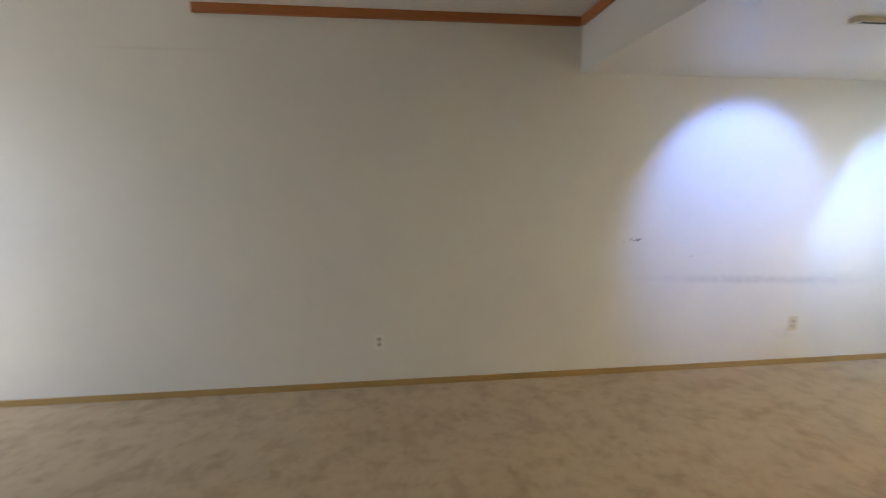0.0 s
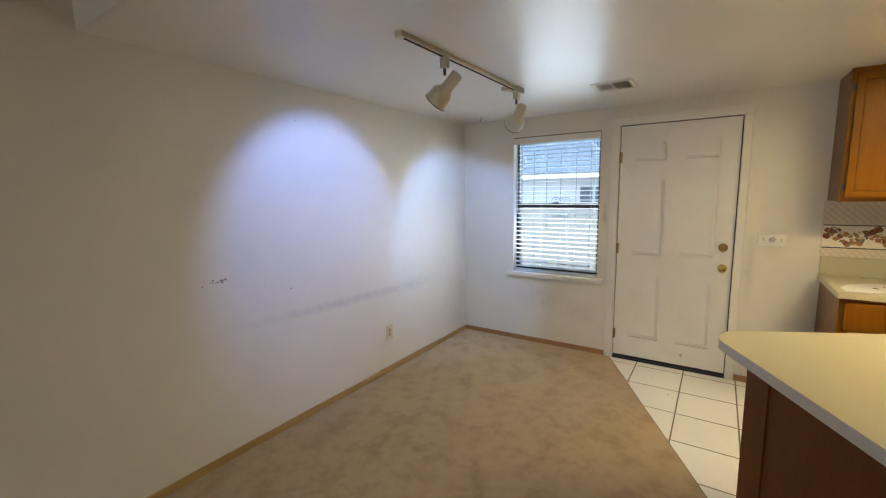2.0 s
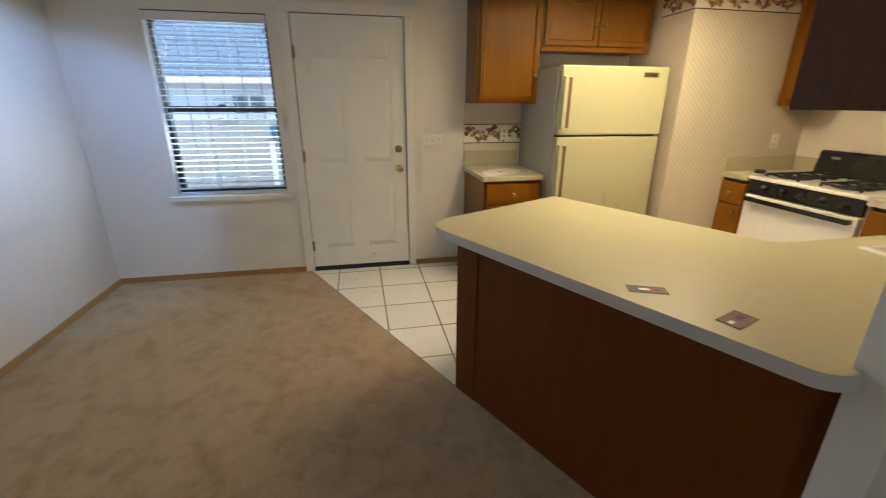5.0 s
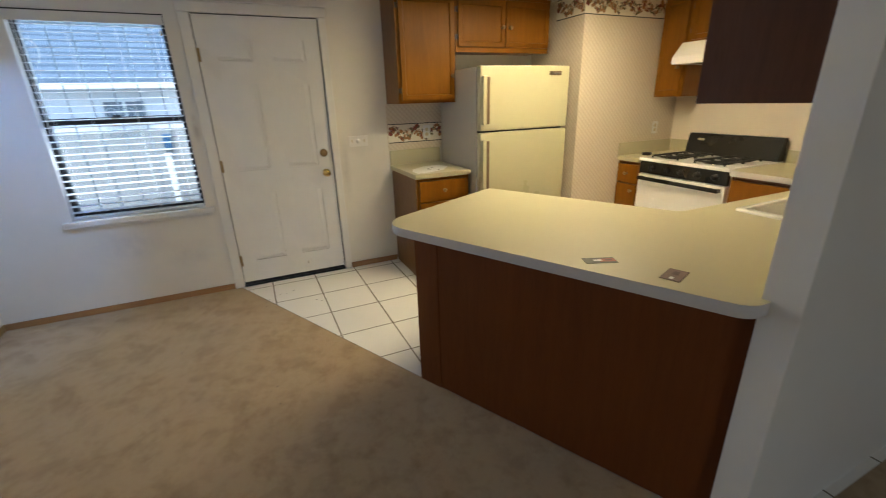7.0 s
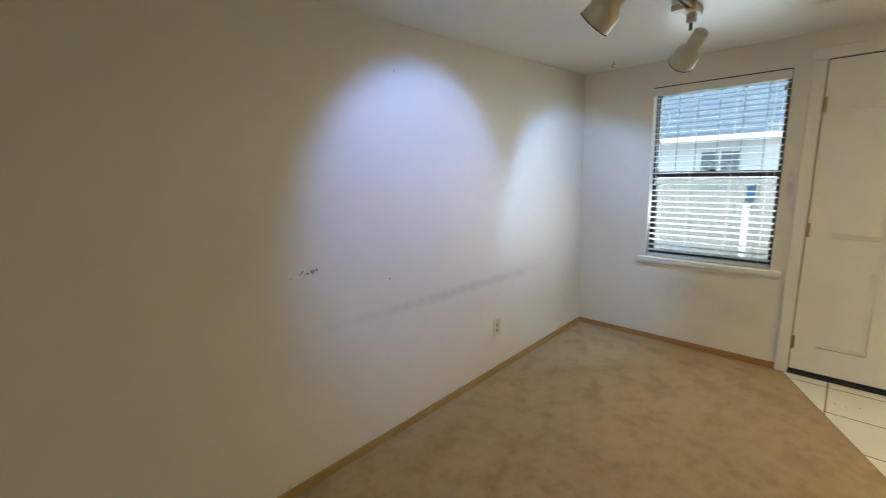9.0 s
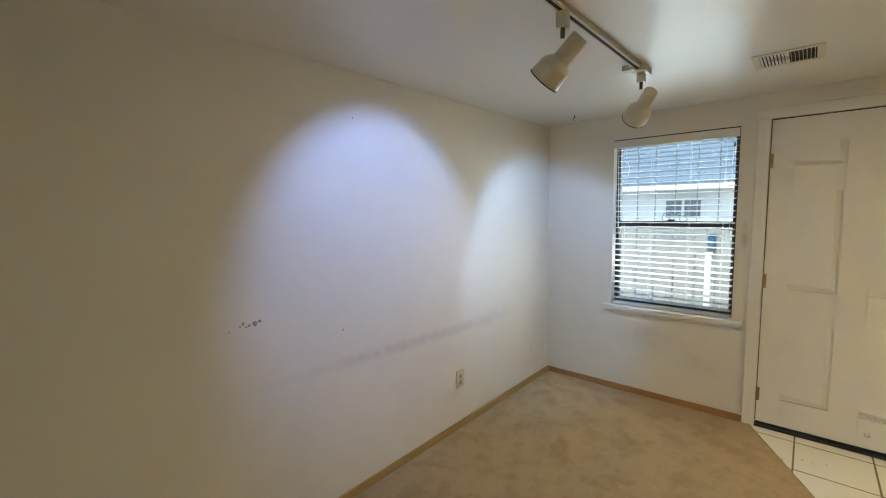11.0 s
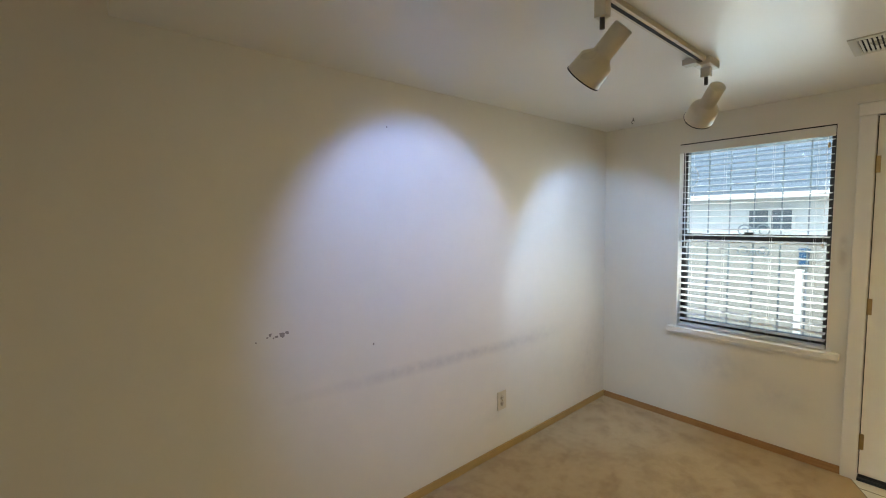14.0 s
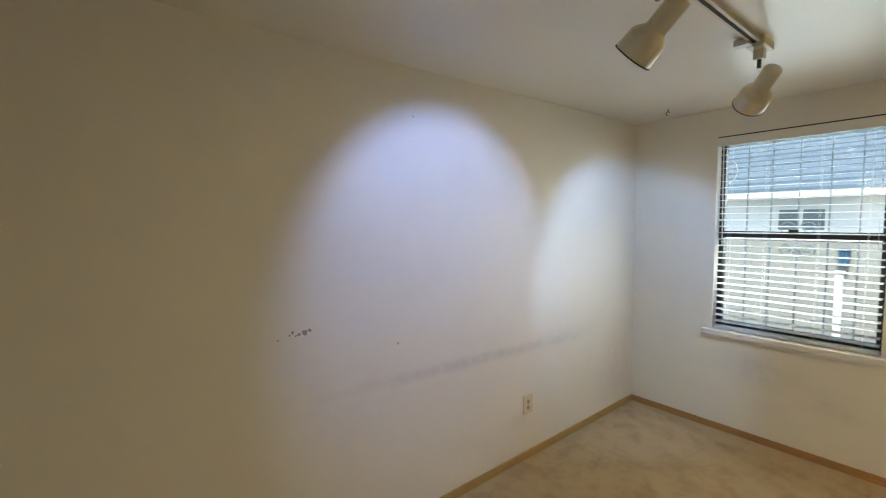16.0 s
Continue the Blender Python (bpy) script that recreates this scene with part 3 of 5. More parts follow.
# ---- the back door ----
def back_door():
    d = thing("door_1", "closed white six-panel back door with brass lock", "door", at=(0.02, (DOOR_Y0 + DOOR_Y1) / 2, 0))
    d["kind"] = "structure"
    y0, y1, z0, z1 = DOOR_Y0 + 0.007, DOOR_Y1 - 0.005, 0.034, DOOR_TOP - 0.007
    w, fx = y1 - y0, 0.006
    bm = bmesh.new()
    cols = [(-2.28, -2.046), (-1.912, -1.675)]
    rows = [(0.213, 0.757), (0.957, 1.587), (1.738, 1.896)]
    ys = sorted({y0, y1, *(v for c in cols for v in c)})
    zs = sorted({z0, z1, *(v for r in rows for v in r)})
    grid = {(y, z): bm.verts.new((fx, y, z)) for y in ys for z in zs}
    holes = {(c[0], r[0]) for c in cols for r in rows}
    for a, b in zip(ys, ys[1:]):
        for c, e in zip(zs, zs[1:]):
            f = bm.faces.new((grid[a, c], grid[a, e], grid[b, e], grid[b, c]))
            if (a, c) in holes:
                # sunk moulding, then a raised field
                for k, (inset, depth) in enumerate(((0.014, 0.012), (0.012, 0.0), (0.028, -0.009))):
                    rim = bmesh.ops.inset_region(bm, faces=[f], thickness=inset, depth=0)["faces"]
                    # the outer rim carries the darker colour for grime and painted-in shade
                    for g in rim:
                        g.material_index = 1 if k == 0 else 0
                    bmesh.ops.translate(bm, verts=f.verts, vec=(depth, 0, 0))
    back = [bm.verts.new((0.046, y, z)) for y, z in ((y0, z0), (y1, z0), (y1, z1), (y0, z1))]
    bm.faces.new(back)
    part("door_leaf", bm, [DOOR_PAINT, GRIME_SHADE], d)
    # near-black strips round the leaf paint in the shade of its gap
    bm = bmesh.new()
    block(bm, (0.052, y0, 0.0), (0.06, y1, z1))
    block(bm, (0.0135, DOOR_Y0 + 0.0005, 0.034), (0.05, y0 - 0.0005, z1))
    block(bm, (0.0135, y1 + 0.0005, 0.034), (0.05, DOOR_Y1 - 0.0005, z1))
    block(bm, (0.0135, y0, z1 + 0.0005), (0.05, y1, DOOR_TOP - 0.0005))
    part("door_gap_shade", bm, DARK, d, "dark strips filling the door gap in place of its shade")
    bm = bmesh.new()
    block(bm, (-0.012, DOOR_Y0 - 0.018, -0.003), (0.13, DOOR_Y1 + 0.018, 0.014), 0, 0.004)
    # black bar fills the gap under the leaf, standing in for its shade
    block(bm, (0.008, y0, 0.014), (0.05, y1, 0.033))
    part("threshold", bm, BLACK_AL, d, "black metal threshold and a black bar in the shaded gap above")
    for z in (0.227, 1.005, 1.786):
        bm = bmesh.new()
        rod(bm, (-0.007, DOOR_Y1 + 0.003, z - 0.048), (-0.007, DOOR_Y1 + 0.003, z + 0.048), 0.0065, 10)
        block(bm, (-0.003, DOOR_Y1 - 0.02, z - 0.045), (0.004, DOOR_Y1 - 0.002, z + 0.045))
        part("hinge", bm, BRASS_OLD, d, "worn brass hinge")
    face = Matrix.Translation((fx, -2.334, 0.888)) @ pose(0, 0, 0, 0, -90, 0)
    bm = bmesh.new()
    spin(bm, [(0, 0), (0.032, 0), (0.031, 0.006), (0.02, 0.011), (0.011, 0.014), (0.011, 0.028), (0.02, 0.034), (0.027, 0.045), (0.027, 0.055), (0.02, 0.064), (0, 0.067)], face)
    part("door_handle", bm, BRASS, d, "round polished brass knob")
    face = Matrix.Translation((fx, -2.33, 1.053)) @ pose(0, 0, 0, 0, -90, 0)
    bm = bmesh.new()
    spin(bm, [(0, 0), (0.032, 0), (0.031, 0.008), (0.024, 0.016), (0.012, 0.018), (0, 0.018)], face)
    block(bm, (fx - 0.032, -2.334, 1.04), (fx - 0.017, -2.326, 1.066), 0, 0.002)
    part("deadbolt", bm, BRASS_OLD, d, "brass deadbolt with thumb turn")
    bm = bmesh.new()
    spin(bm, [(0, 0), (0.014, 0), (0.013, 0.006), (0.006, 0.009), (0.006, 0.02), (0, 0.022)], Matrix.Translation((fx, -2.09, 0.12)) @ pose(0, 0, 0, 0, -90, 0), 14)
    part("kick_stop", bm, WHITE_PL, d)
    return d


back_door()


def door_casing():
    bm = bmesh.new()
    for lo, hi in (((-0.02, DOOR_Y1, 0.0), (0.0, -1.478, 2.05)), ((-0.02, -2.458, -0.004), (0.0, DOOR_Y0, 2.05)), ((-0.02, -2.462, 2.05), (0.0, -1.474, 2.118))):
        block(bm, lo, hi, 0, 0.005)
    block(bm, (-0.026, -2.47, 2.118), (0.0, -1.466, 2.128), 0, 0.003)
    for y in (DOOR_Y1, DOOR_Y0 - 0.02):
        block(bm, (0.0, y, 0.0), (0.12, y + 0.02, DOOR_TOP + 0.02))
    block(bm, (0.0, DOOR_Y0, DOOR_TOP), (0.12, DOOR_Y1, DOOR_TOP + 0.02))
    return structure(part("trim_door", bm, WALL_TRIM), "white painted door casing", "trim")


door_casing()


# ---- track light ----
def track_light():
    t = thing("track_light", "cream ceiling track with two angled spot heads", "track light", at=(-1.75, -1.07, CEIL))
    y = -1.085
    bm = bmesh.new()
    block(bm, (-2.39, y - 0.018, CEIL - 0.02), (-1.16, y + 0.018, CEIL), 0, 0.003)
    block(bm, (-2.395, y - 0.02, CEIL - 0.024), (-2.36, y + 0.02, CEIL), 0, 0.003)
    part("track", bm, TRACK_W, t)
    one("track_slot", (-2.355, y - 0.006, CEIL - 0.022), (-1.2, y + 0.006, CEIL - 0.0195), DARK, t)
    bm = bmesh.new()
    block(bm, (-1.20, y - 0.033, CEIL - 0.034), (-1.075, y + 0.033, CEIL), 0, 0.006)
    block(bm, (-1.245, y + 0.006, CEIL - 0.032), (-1.198, y + 0.062, CEIL - 0.006), 0, 0.003)
    part("feed_box", bm, LAMP_WHITE, t)
    for x, tip in ((-2.03, 0), (-1.138, 1)):
        head = bmesh.new()
        block(head, (x - 0.017, y - 0.019, CEIL - 0.075), (x + 0.017, y + 0.019, CEIL - 0.02), 0, 0.004)
        part("adapter", head, LAMP_WHITE, t)
        bm = bmesh.new()
        rod(bm, (x, y, CEIL - 0.108), (x, y, CEIL - 0.073), 0.008, 10)
        part("stem", bm, STEEL_GREY, t)
        # the head leans towards the long wall
        aim = Vector(HEAD_AIMS[tip])
        base = Vector(HEAD_AT[tip])
        m = Matrix.Translation(base) @ aim.to_track_quat("Z", "Y").to_matrix().to_4x4() @ Matrix.Diagonal((0.86, 0.86, 0.79, 1))
        bm = bmesh.new()
        outer = [(0, 0.0), (0.034, 0.0), (0.038, 0.004), (0.039, 0.118), (0.042, 0.124), (0.064, 0.148), (0.068, 0.157), (0.074, 0.232), (0.073, 0.235)]
        inner = [(0.071, 0.233), (0.064, 0.158), (0.036, 0.122), (0, 0.12)]
        spin(bm, outer + inner, m, 32)
        shade_ob = part("lamp_shade", bm, LAMP_WHITE, t, "cream flared metal spot shade")
        bm = bmesh.new()
        spin(bm, [(0.072, 0.2325), (0.0755, 0.2325), (0.0755, 0.2375), (0.072, 0.2375), (0.072, 0.2325)], m, 32)
        part("rim", bm, DARK, shade_ob, "dark rim")
        bm = bmesh.new()
        spin(bm, [(0, 0.122), (0.03, 0.124), (0.046, 0.16), (0.05, 0.185), (0.035, 0.195), (0, 0.198)], m, 24)
        part("bulb", bm, BULB, shade_ob, "lit cool white bulb")
        spot = lamp("spot_light", "SPOT", SPOT_POWER[tip], SPOT_COLOUR[tip], look(m @ Vector((0, 0, 0.245)), m @ Vector((0, 0, 0.245)) + Vector(SPOT_AIMS[tip])))
        spot.data.spot_size, spot.data.spot_blend, spot.data.shadow_soft_size = radians(SPOT_SIZE), SPOT_BLEND, 0.02
    return t


BULB = emitter("led_bulb", (0.75, 0.83, 1.0), 3.0)
track_light()


# ---- ceiling vent ----
def vent():
    v = thing("ceiling_vent", "white stamped ceiling air register, slats partly open", "air vent", at=(-0.83, -1.64, CEIL))
    x0, x1, y0, y1 = -0.92, -0.665, -1.775, -1.51
    z = CEIL
    bm = bmesh.new()
    r = 0.028
    for lo, hi in (((x0, y0, z - 0.006), (x1, y0 + r, z)), ((x0, y1 - r, z - 0.006), (x1, y1, z)), ((x0, y0 + r, z - 0.006), (x0 + r, y1 - r, z)), ((x1 - r, y0 + r, z - 0.006), (x1, y1 - r, z)), ((x0 + r, -1.648, z - 0.006), (x1 - r, -1.632, z))):
        block(bm, lo, hi, 0, 0.0015)
    part("frame", bm, LAMP_WHITE, v)
    # dark sheet under the ceiling paints in the shade of the register's openings
    one("opening_shade", (x0 + r, y0 + r, z - 0.0015), (x1 - r, y1 - r, z - 0.0005), DARK, v)
    for side, (a, b) in enumerate(((y0 + r, -1.648), (-1.632, y1 - r))):
        n = 7
        for i in range(n):
            y = a + (b - a) * (i + 0.5) / n
            bm = bmesh.new()
            block(bm, (x0 + r, -0.0006, -0.0045), (x1 - r, 0.0006, 0.0045))
            bmesh.ops.transform(bm, matrix=pose(0, y, z - 0.006, -68 if side else -14, 0, 0), verts=bm.verts)
            part("slat", bm, LAMP_WHITE, v)
    return v


vent()


# ---- kitchen worktops ----
U = Vector((0.8944, 0.4472))
NRM = Vector((-0.4472, 0.8944))


def pen(along, out):
    """A plan point of the slanting peninsula: metres along it from its free end towards the partition, and out towards the carpet."""
    p = Vector((-1.82, -2.43)) - U * along + NRM * out
    return (p.x, p.y)


PEN_FRONT, PEN_BACK, PEN_END = 0.13, -0.83, -0.11
LEG_X = -2.33


def worktop():
    w = thing("worktop", "cream laminate worktop with a rounded peninsula end", "worktop", at=(-2.3, -3.2, 0.86))
    z0, z1 = 0.862, 0.902
    inner_s = (-1.82 + NRM.x * PEN_BACK - LEG_X) / U.x
    a = pen(PEN_END, PEN_FRONT)
    b = pen(PEN_END, PEN_BACK)
    c = pen(inner_s, PEN_BACK)
    slope_y = lambda x: Vector(a).y + 0.5 * (x - a[0])
    sx0, sx1, sy0, sy1 = -2.965, -2.467, -4.6, -3.875
    # one outline; a slit leads in to the cut-out for the sink
    outline = [a, (-3.072, slope_y(-3.072)), (-3.072, -2.986), (PART_X, -2.986), (PART_X, SOUTH), (-1.75, SOUTH), (-1.75, -4.91), (LEG_X, -4.91), (LEG_X, -4.4),
               (sx1, -4.4), (sx1, sy0), (sx0, sy0), (sx0, sy1), (sx1, sy1), (sx1, -4.3999), (LEG_X, -4.3999), c, b]
    shape = rounded(outline, [0.15, 0.07] + [0] * 14 + [0.06, 0.03])
    bm = bmesh.new()
    prism(bm, shape, z0, z1, 0)
    for f in bm.faces:
        f.normal_update()
        if abs(f.normal.z) < 0.5:
            f.material_index = 1
    part("top", bm, [LAMINATE, LAM_EDGE], w)
    bm = bmesh.new()
    block(bm, (LEG_X, SOUTH + 0.001, z1), (-1.75, SOUTH + 0.02, 1.0), 0, 0.003)
    block(bm, (PART_X + 0.001, SOUTH + 0.001, z1), (PART_X + 0.02, -3.05, 1.0), 0, 0.003)
    part("backsplash", bm, LAMINATE, w)
    return (sx0, sx1, sy0, sy1, z1)


SINK = worktop()


def peninsula_base():
    p = thing("peninsula_cabinet", "dark brown wood-panelled back of the peninsula cabinet", "cabinet", at=(-2.4, -3.0, 0))
    back = PEN_BACK + 0.04
    far = 1.37
    bm = bmesh.new()
    prism(bm, [pen(0, -0.02), pen(far, -0.02), pen(far, -0.35), pen(0.62, back), pen(0, back)], 0.0, 0.86)
    part("body", bm, OAK_SIDE, p)
    bm = bmesh.new()
    prism(bm, [pen(0.135, 0), pen(far, 0), pen(far, -0.0195), pen(0.135, -0.0195)], 0.0, 0.86)
    part("back_panel", bm, PANEL, p, "dark brown veneer panel")
    bm = bmesh.new()
    prism(bm, [pen(-0.004, 0.006), pen(0.133, 0.006), pen(0.133, -0.0195), pen(-0.004, -0.0195)], 0.0, 0.86)
    part("corner_stile", bm, PANEL, p)
    return p


peninsula_base()


def sink():
    x0, x1, y0, y1, z = SINK
    s = thing("kitchen_sink", "white enamel drop-in sink", "sink", at=((x0 + x1) / 2, (y0 + y1) / 2, z))
    bm = bmesh.new()
    r = 0.035
    outer = rounded([(x0 - r, y0 - r), (x1 + r, y0 - r), (x1 + r, y1 + r), (x0 - r, y1 + r)], [0.04] * 4, 5)
    inner = rounded([(x0 + 0.012, y0 + 0.012), (x1 - 0.012, y0 + 0.012), (x1 - 0.012, y1 - 0.012), (x0 + 0.012, y1 - 0.012)], [0.05] * 4, 5)
    low = rounded([(x0 + 0.03, y0 + 0.03), (x1 - 0.03, y0 + 0.03), (x1 - 0.03, y1 - 0.03), (x0 + 0.03, y1 - 0.03)], [0.06] * 4, 5)
    rings = [[bm.verts.new((px, py, h)) for px, py in pts] for pts, h in ((outer, z + 0.0005), (outer, z + 0.008), (inner, z + 0.011), (inner, z - 0.004), (low, z - 0.17))]
    for a, b in zip(rings, rings[1:]):
        for i in range(len(a)):
            j = (i + 1) % len(a)
            bm.faces.new((a[i], a[j], b[j], b[i])).smooth = True
    bm.faces.new(rings[-1])
    part("bowl", bm, SINK_W, s)
    bm = bmesh.new()
    spin(bm, [(0, 0), (0.04, 0), (0.042, 0.003), (0.03, 0.002), (0, 0.001)], pose((x0 + x1) / 2, (y0 + y1) / 2, z - 0.169), 20)
    part("drain", bm, CHROME, s)
    return s


sink()


# ---- cabinets ----
def knob(parent, p, normal):
    bm = bmesh.new()
    m = Matrix.Translation(p) @ Vector(normal).to_track_quat("Z", "Y").to_matrix().to_4x4()
    spin(bm, [(0, 0), (0.009, 0), (0.007, 0.006), (0.007, 0.014), (0.015, 0.019), (0.016, 0.024), (0.011, 0.029), (0, 0.03)], m, 16)
    part("handle", bm, BRASS_OLD, parent, "small round antique brass knob")


def front(cab, name, a0, a1, z0, z1, face, axis, sign, at=None, raised=True):
    """A door or drawer front: a frame round a raised field. axis is the wall's normal (0 or 1), sign the way it looks."""
    bm = bmesh.new()

    def pt(a, z, d):
        return (face + sign * d, a, z) if axis == 0 else (a, face + sign * d, z)

    v = [bm.verts.new(pt(a, z, 0.019)) for a, z in ((a0, z0), (a1, z0), (a1, z1), (a0, z1))]
    f = bm.faces.new(v)
    w = [bm.verts.new(pt(a, z, 0.0)) for a, z in ((a0, z0), (a1, z0), (a1, z1), (a0, z1))]
    bm.faces.new(w)
    for i in range(4):
        j = (i + 1) % 4
        bm.faces.new((v[i], v[j], w[j], w[i]))
    way = Vector(pt(0, 0, 1)) - Vector(pt(0, 0, 0))
    steps = ((0.006, 0.003), (0.05, 0.0), (0.007, -0.008), (0.004, 0.0015)) if raised else ((0.008, 0.003),)
    for inset, depth in steps:
        bmesh.ops.inset_region(bm, faces=[f], thickness=inset, depth=0)
        bmesh.ops.translate(bm, verts=f.verts, vec=way * depth)
    ob = part(name, bm, OAK, cab)
    if at:
        knob(ob, pt(at[0], at[1], 0.0225), way)
        if name == "door":
            # two surface hinges on the edge away from the knob
            edge, step = (a0, -1) if at[0] > (a0 + a1) / 2 else (a1, 1)
            for z in (z0 + 0.07, z1 - 0.07):
                hb = bmesh.new()
                rod(hb, pt(edge + step * 0.004, z - 0.022, 0.012), pt(edge + step * 0.004, z + 0.022, 0.012), 0.0045, 8)
                block(hb, pt(edge + step * 0.008, z - 0.018, 0.0005), pt(edge + step * 0.02, z + 0.018, 0.003))
                part("hinge", hb, STEEL_GREY, ob, "small dark metal hinge")
    return ob


def upper_east():
    c = thing("wall_cabinet", "honey oak wall cabinet with one raised-panel door", "cabinet", "oak wall cabinets", (-0.165, -3.13, 1.42))
    bm = bmesh.new()
    block(bm, (-0.315, -3.402, 1.42), (-0.002, -2.905, CEIL - 0.002), 0)
    part("body", bm, OAK_SIDE, c)
    bm = bmesh.new()
    for lo, hi in (((-0.334, -3.402, 1.42), (-0.3155, -3.362, 2.2)), ((-0.334, -2.945, 1.42), (-0.3155, -2.905, 2.2)), ((-0.334, -3.362, 1.42), (-0.3155, -2.945, 1.46)), ((-0.334, -3.362, 2.16), (-0.3155, -2.945, 2.2))):
        block(bm, lo, hi)
    part("face_frame", bm, OAK, c)
    front(c, "door", -3.384, -2.927, 1.445, 2.175, -0.3345, 0, -1, (-3.358, 1.62))
    c2 = thing("wall_cabinet", "short honey oak cabinet with two doors over the fridge", "cabinet", "oak wall cabinets", (-0.165, -3.82, 1.815))
    bm = bmesh.new()
    block(bm, (-0.315, -4.32, 1.815), (-0.002, -3.406, CEIL - 0.002))
    part("body", bm, OAK_SIDE, c2)
    bm = bmesh.new()
    for lo, hi in (((-0.334, -4.32, 1.80), (-0.3155, -4.28, 2.2)), ((-0.334, -3.446, 1.80), (-0.3155, -3.406, 2.2)), ((-0.334, -4.28, 1.80), (-0.3155, -3.446, 1.855)), ((-0.334, -4.28, 2.165), (-0.3155, -3.446, 2.2))):
        block(bm, lo, hi)
    part("face_frame", bm, OAK, c2)
    front(c2, "door", -3.858, -3.424, 1.84, 2.175, -0.3345, 0, -1, (-3.826, 1.985))
    front(c2, "door", -4.302, -3.868, 1.84, 2.175, -0.3345, 0, -1, (-3.9, 1.985))
    for y0, y1 in ((-3.404, -2.9), (-4.32, -3.406)):
        bm = bmesh.new()
        block(bm, (-0.345, y0, 2.19), (-0.3345, y1, CEIL - 0.001), 0, 0.002)
        part("top_trim", bm, OAK, c if y1 > -3 else c2)


upper_east()


def base_east():
    c = thing("base_cabinet", "honey oak base cabinet with a drawer beside the fridge", "cabinet", "oak base cabinets", (-0.3, -3.14, 0))
    bm = bmesh.new()
    block(bm, (-0.575, -3.375, 0.09), (-0.002, -2.912, 0.862))
    block(bm, (-0.52, -3.375, -0.006), (-0.002, -2.912, 0.09))
    part("body", bm, OAK_SIDE, c)
    bm = bmesh.new()
    for lo, hi in (((-0.594, -3.375, 0.09), (-0.5755, -3.335, 0.862)), ((-0.594, -2.95, 0.09), (-0.5755, -2.912, 0.862)), ((-0.594, -3.335, 0.825), (-0.5755, -2.95, 0.862)), ((-0.594, -3.335, 0.66), (-0.5755, -2.95, 0.69)), ((-0.594, -3.335, 0.09), (-0.5755, -2.95, 0.13))):
        block(bm, lo, hi)
    part("face_frame", bm, OAK, c)
    front(c, "drawer", -3.35, -2.935, 0.68, 0.84, -0.5945, 0, -1, (-3.142, 0.76), False)
    front(c, "door", -3.35, -2.935, 0.115, 0.665, -0.5945, 0, -1, (-3.31, 0.6))
    w = thing("worktop", "short cream laminate worktop with upstand beside the fridge", "worktop", "", (-0.31, -3.14, 0.862))
    bm = bmesh.new()
    block(bm, (-0.625, -3.385, 0.863), (-0.001, -2.895, 0.902), 0, 0.008)
    part("top", bm, LAMINATE, w)
    bm = bmesh.new()
    block(bm, (-0.021, -3.385, 0.902), (-0.001, -2.9, 1.03), 0, 0.004)
    part("backsplash", bm, LAMINATE, w)


base_east()


# ---- fridge ----
def fridge():
    f = thing("refrigerator", "almond enamel top-freezer refrigerator with two doors", "refrigerator", at=(-0.4, -3.8, 0))
    y0, y1, x0 = -4.222, -3.395, -0.69
    one("body", (x0, y0, 0.02), (-0.04, y1, 1.665), ALMOND_SIDE, f, 0.006, "grey-beige textured cabinet side")
    one("gasket", (x0 - 0.012, y0 + 0.01, 0.09), (x0, y1 - 0.01, 1.66), DARK, f)
    bm = bmesh.new()
    block(bm, (x0 - 0.068, y0, 1.205), (x0 - 0.012, y1, 1.672), 0, 0.012)
    top = part("freezer_door", bm, ALMOND, f)
    bm = bmesh.new()
    block(bm, (x0 - 0.068, y0, 0.1), (x0 - 0.012, y1, 1.192), 0, 0.012)
    low = part("fridge_door", bm, ALMOND, f)
    for owner, z0, z1 in ((top, 1.25, 1.6), (low, 0.68, 1.14)):
        bm = bmesh.new()
        block(bm, (x0 - 0.108, y1 - 0.036, z0), (x0 - 0.067, y1 - 0.004, z1), 0, 0.009)
        part("handle", bm, ALMOND, owner)
        bm = bmesh.new()
        block(bm, (x0 - 0.1, y1 - 0.064, z0 + 0.008), (x0 - 0.067, y1 - 0.0365, z1 - 0.008), 0, 0.004)
        part("handle_trim", bm, NAME_BROWN, owner, "dark brown finger recess")
    bm = bmesh.new()
    block(bm, (x0 - 0.071, y0 + 0.085, 1.6), (x0 - 0.0675, y0 + 0.2, 1.632), 0, 0.002)
    part("name_plate", bm, NAME_BROWN, top, "small brown name plate")
    bm = bmesh.new()
    block(bm, (x0 - 0.0725, y0 + 0.1, 1.612), (x0 - 0.0705, y0 + 0.185, 1.62))
    part("name_bar", bm, CHROME, top)
    one("kick_grille", (x0 - 0.03, y0 + 0.01, 0.015), (x0, y1 - 0.01, 0.09), STEEL_GREY, f)
    return f


fridge()

# ---- pantry block with papered walls ----
PANTRY_X, PANTRY_Y = -0.70, -4.386
structure(one("wall_pantry", (PANTRY_X, SOUTH, -0.02), (-0.001, PANTRY_Y, CEIL), TRELLIS, None, 0.003), "cream trellis-papered pantry wall", "wall")


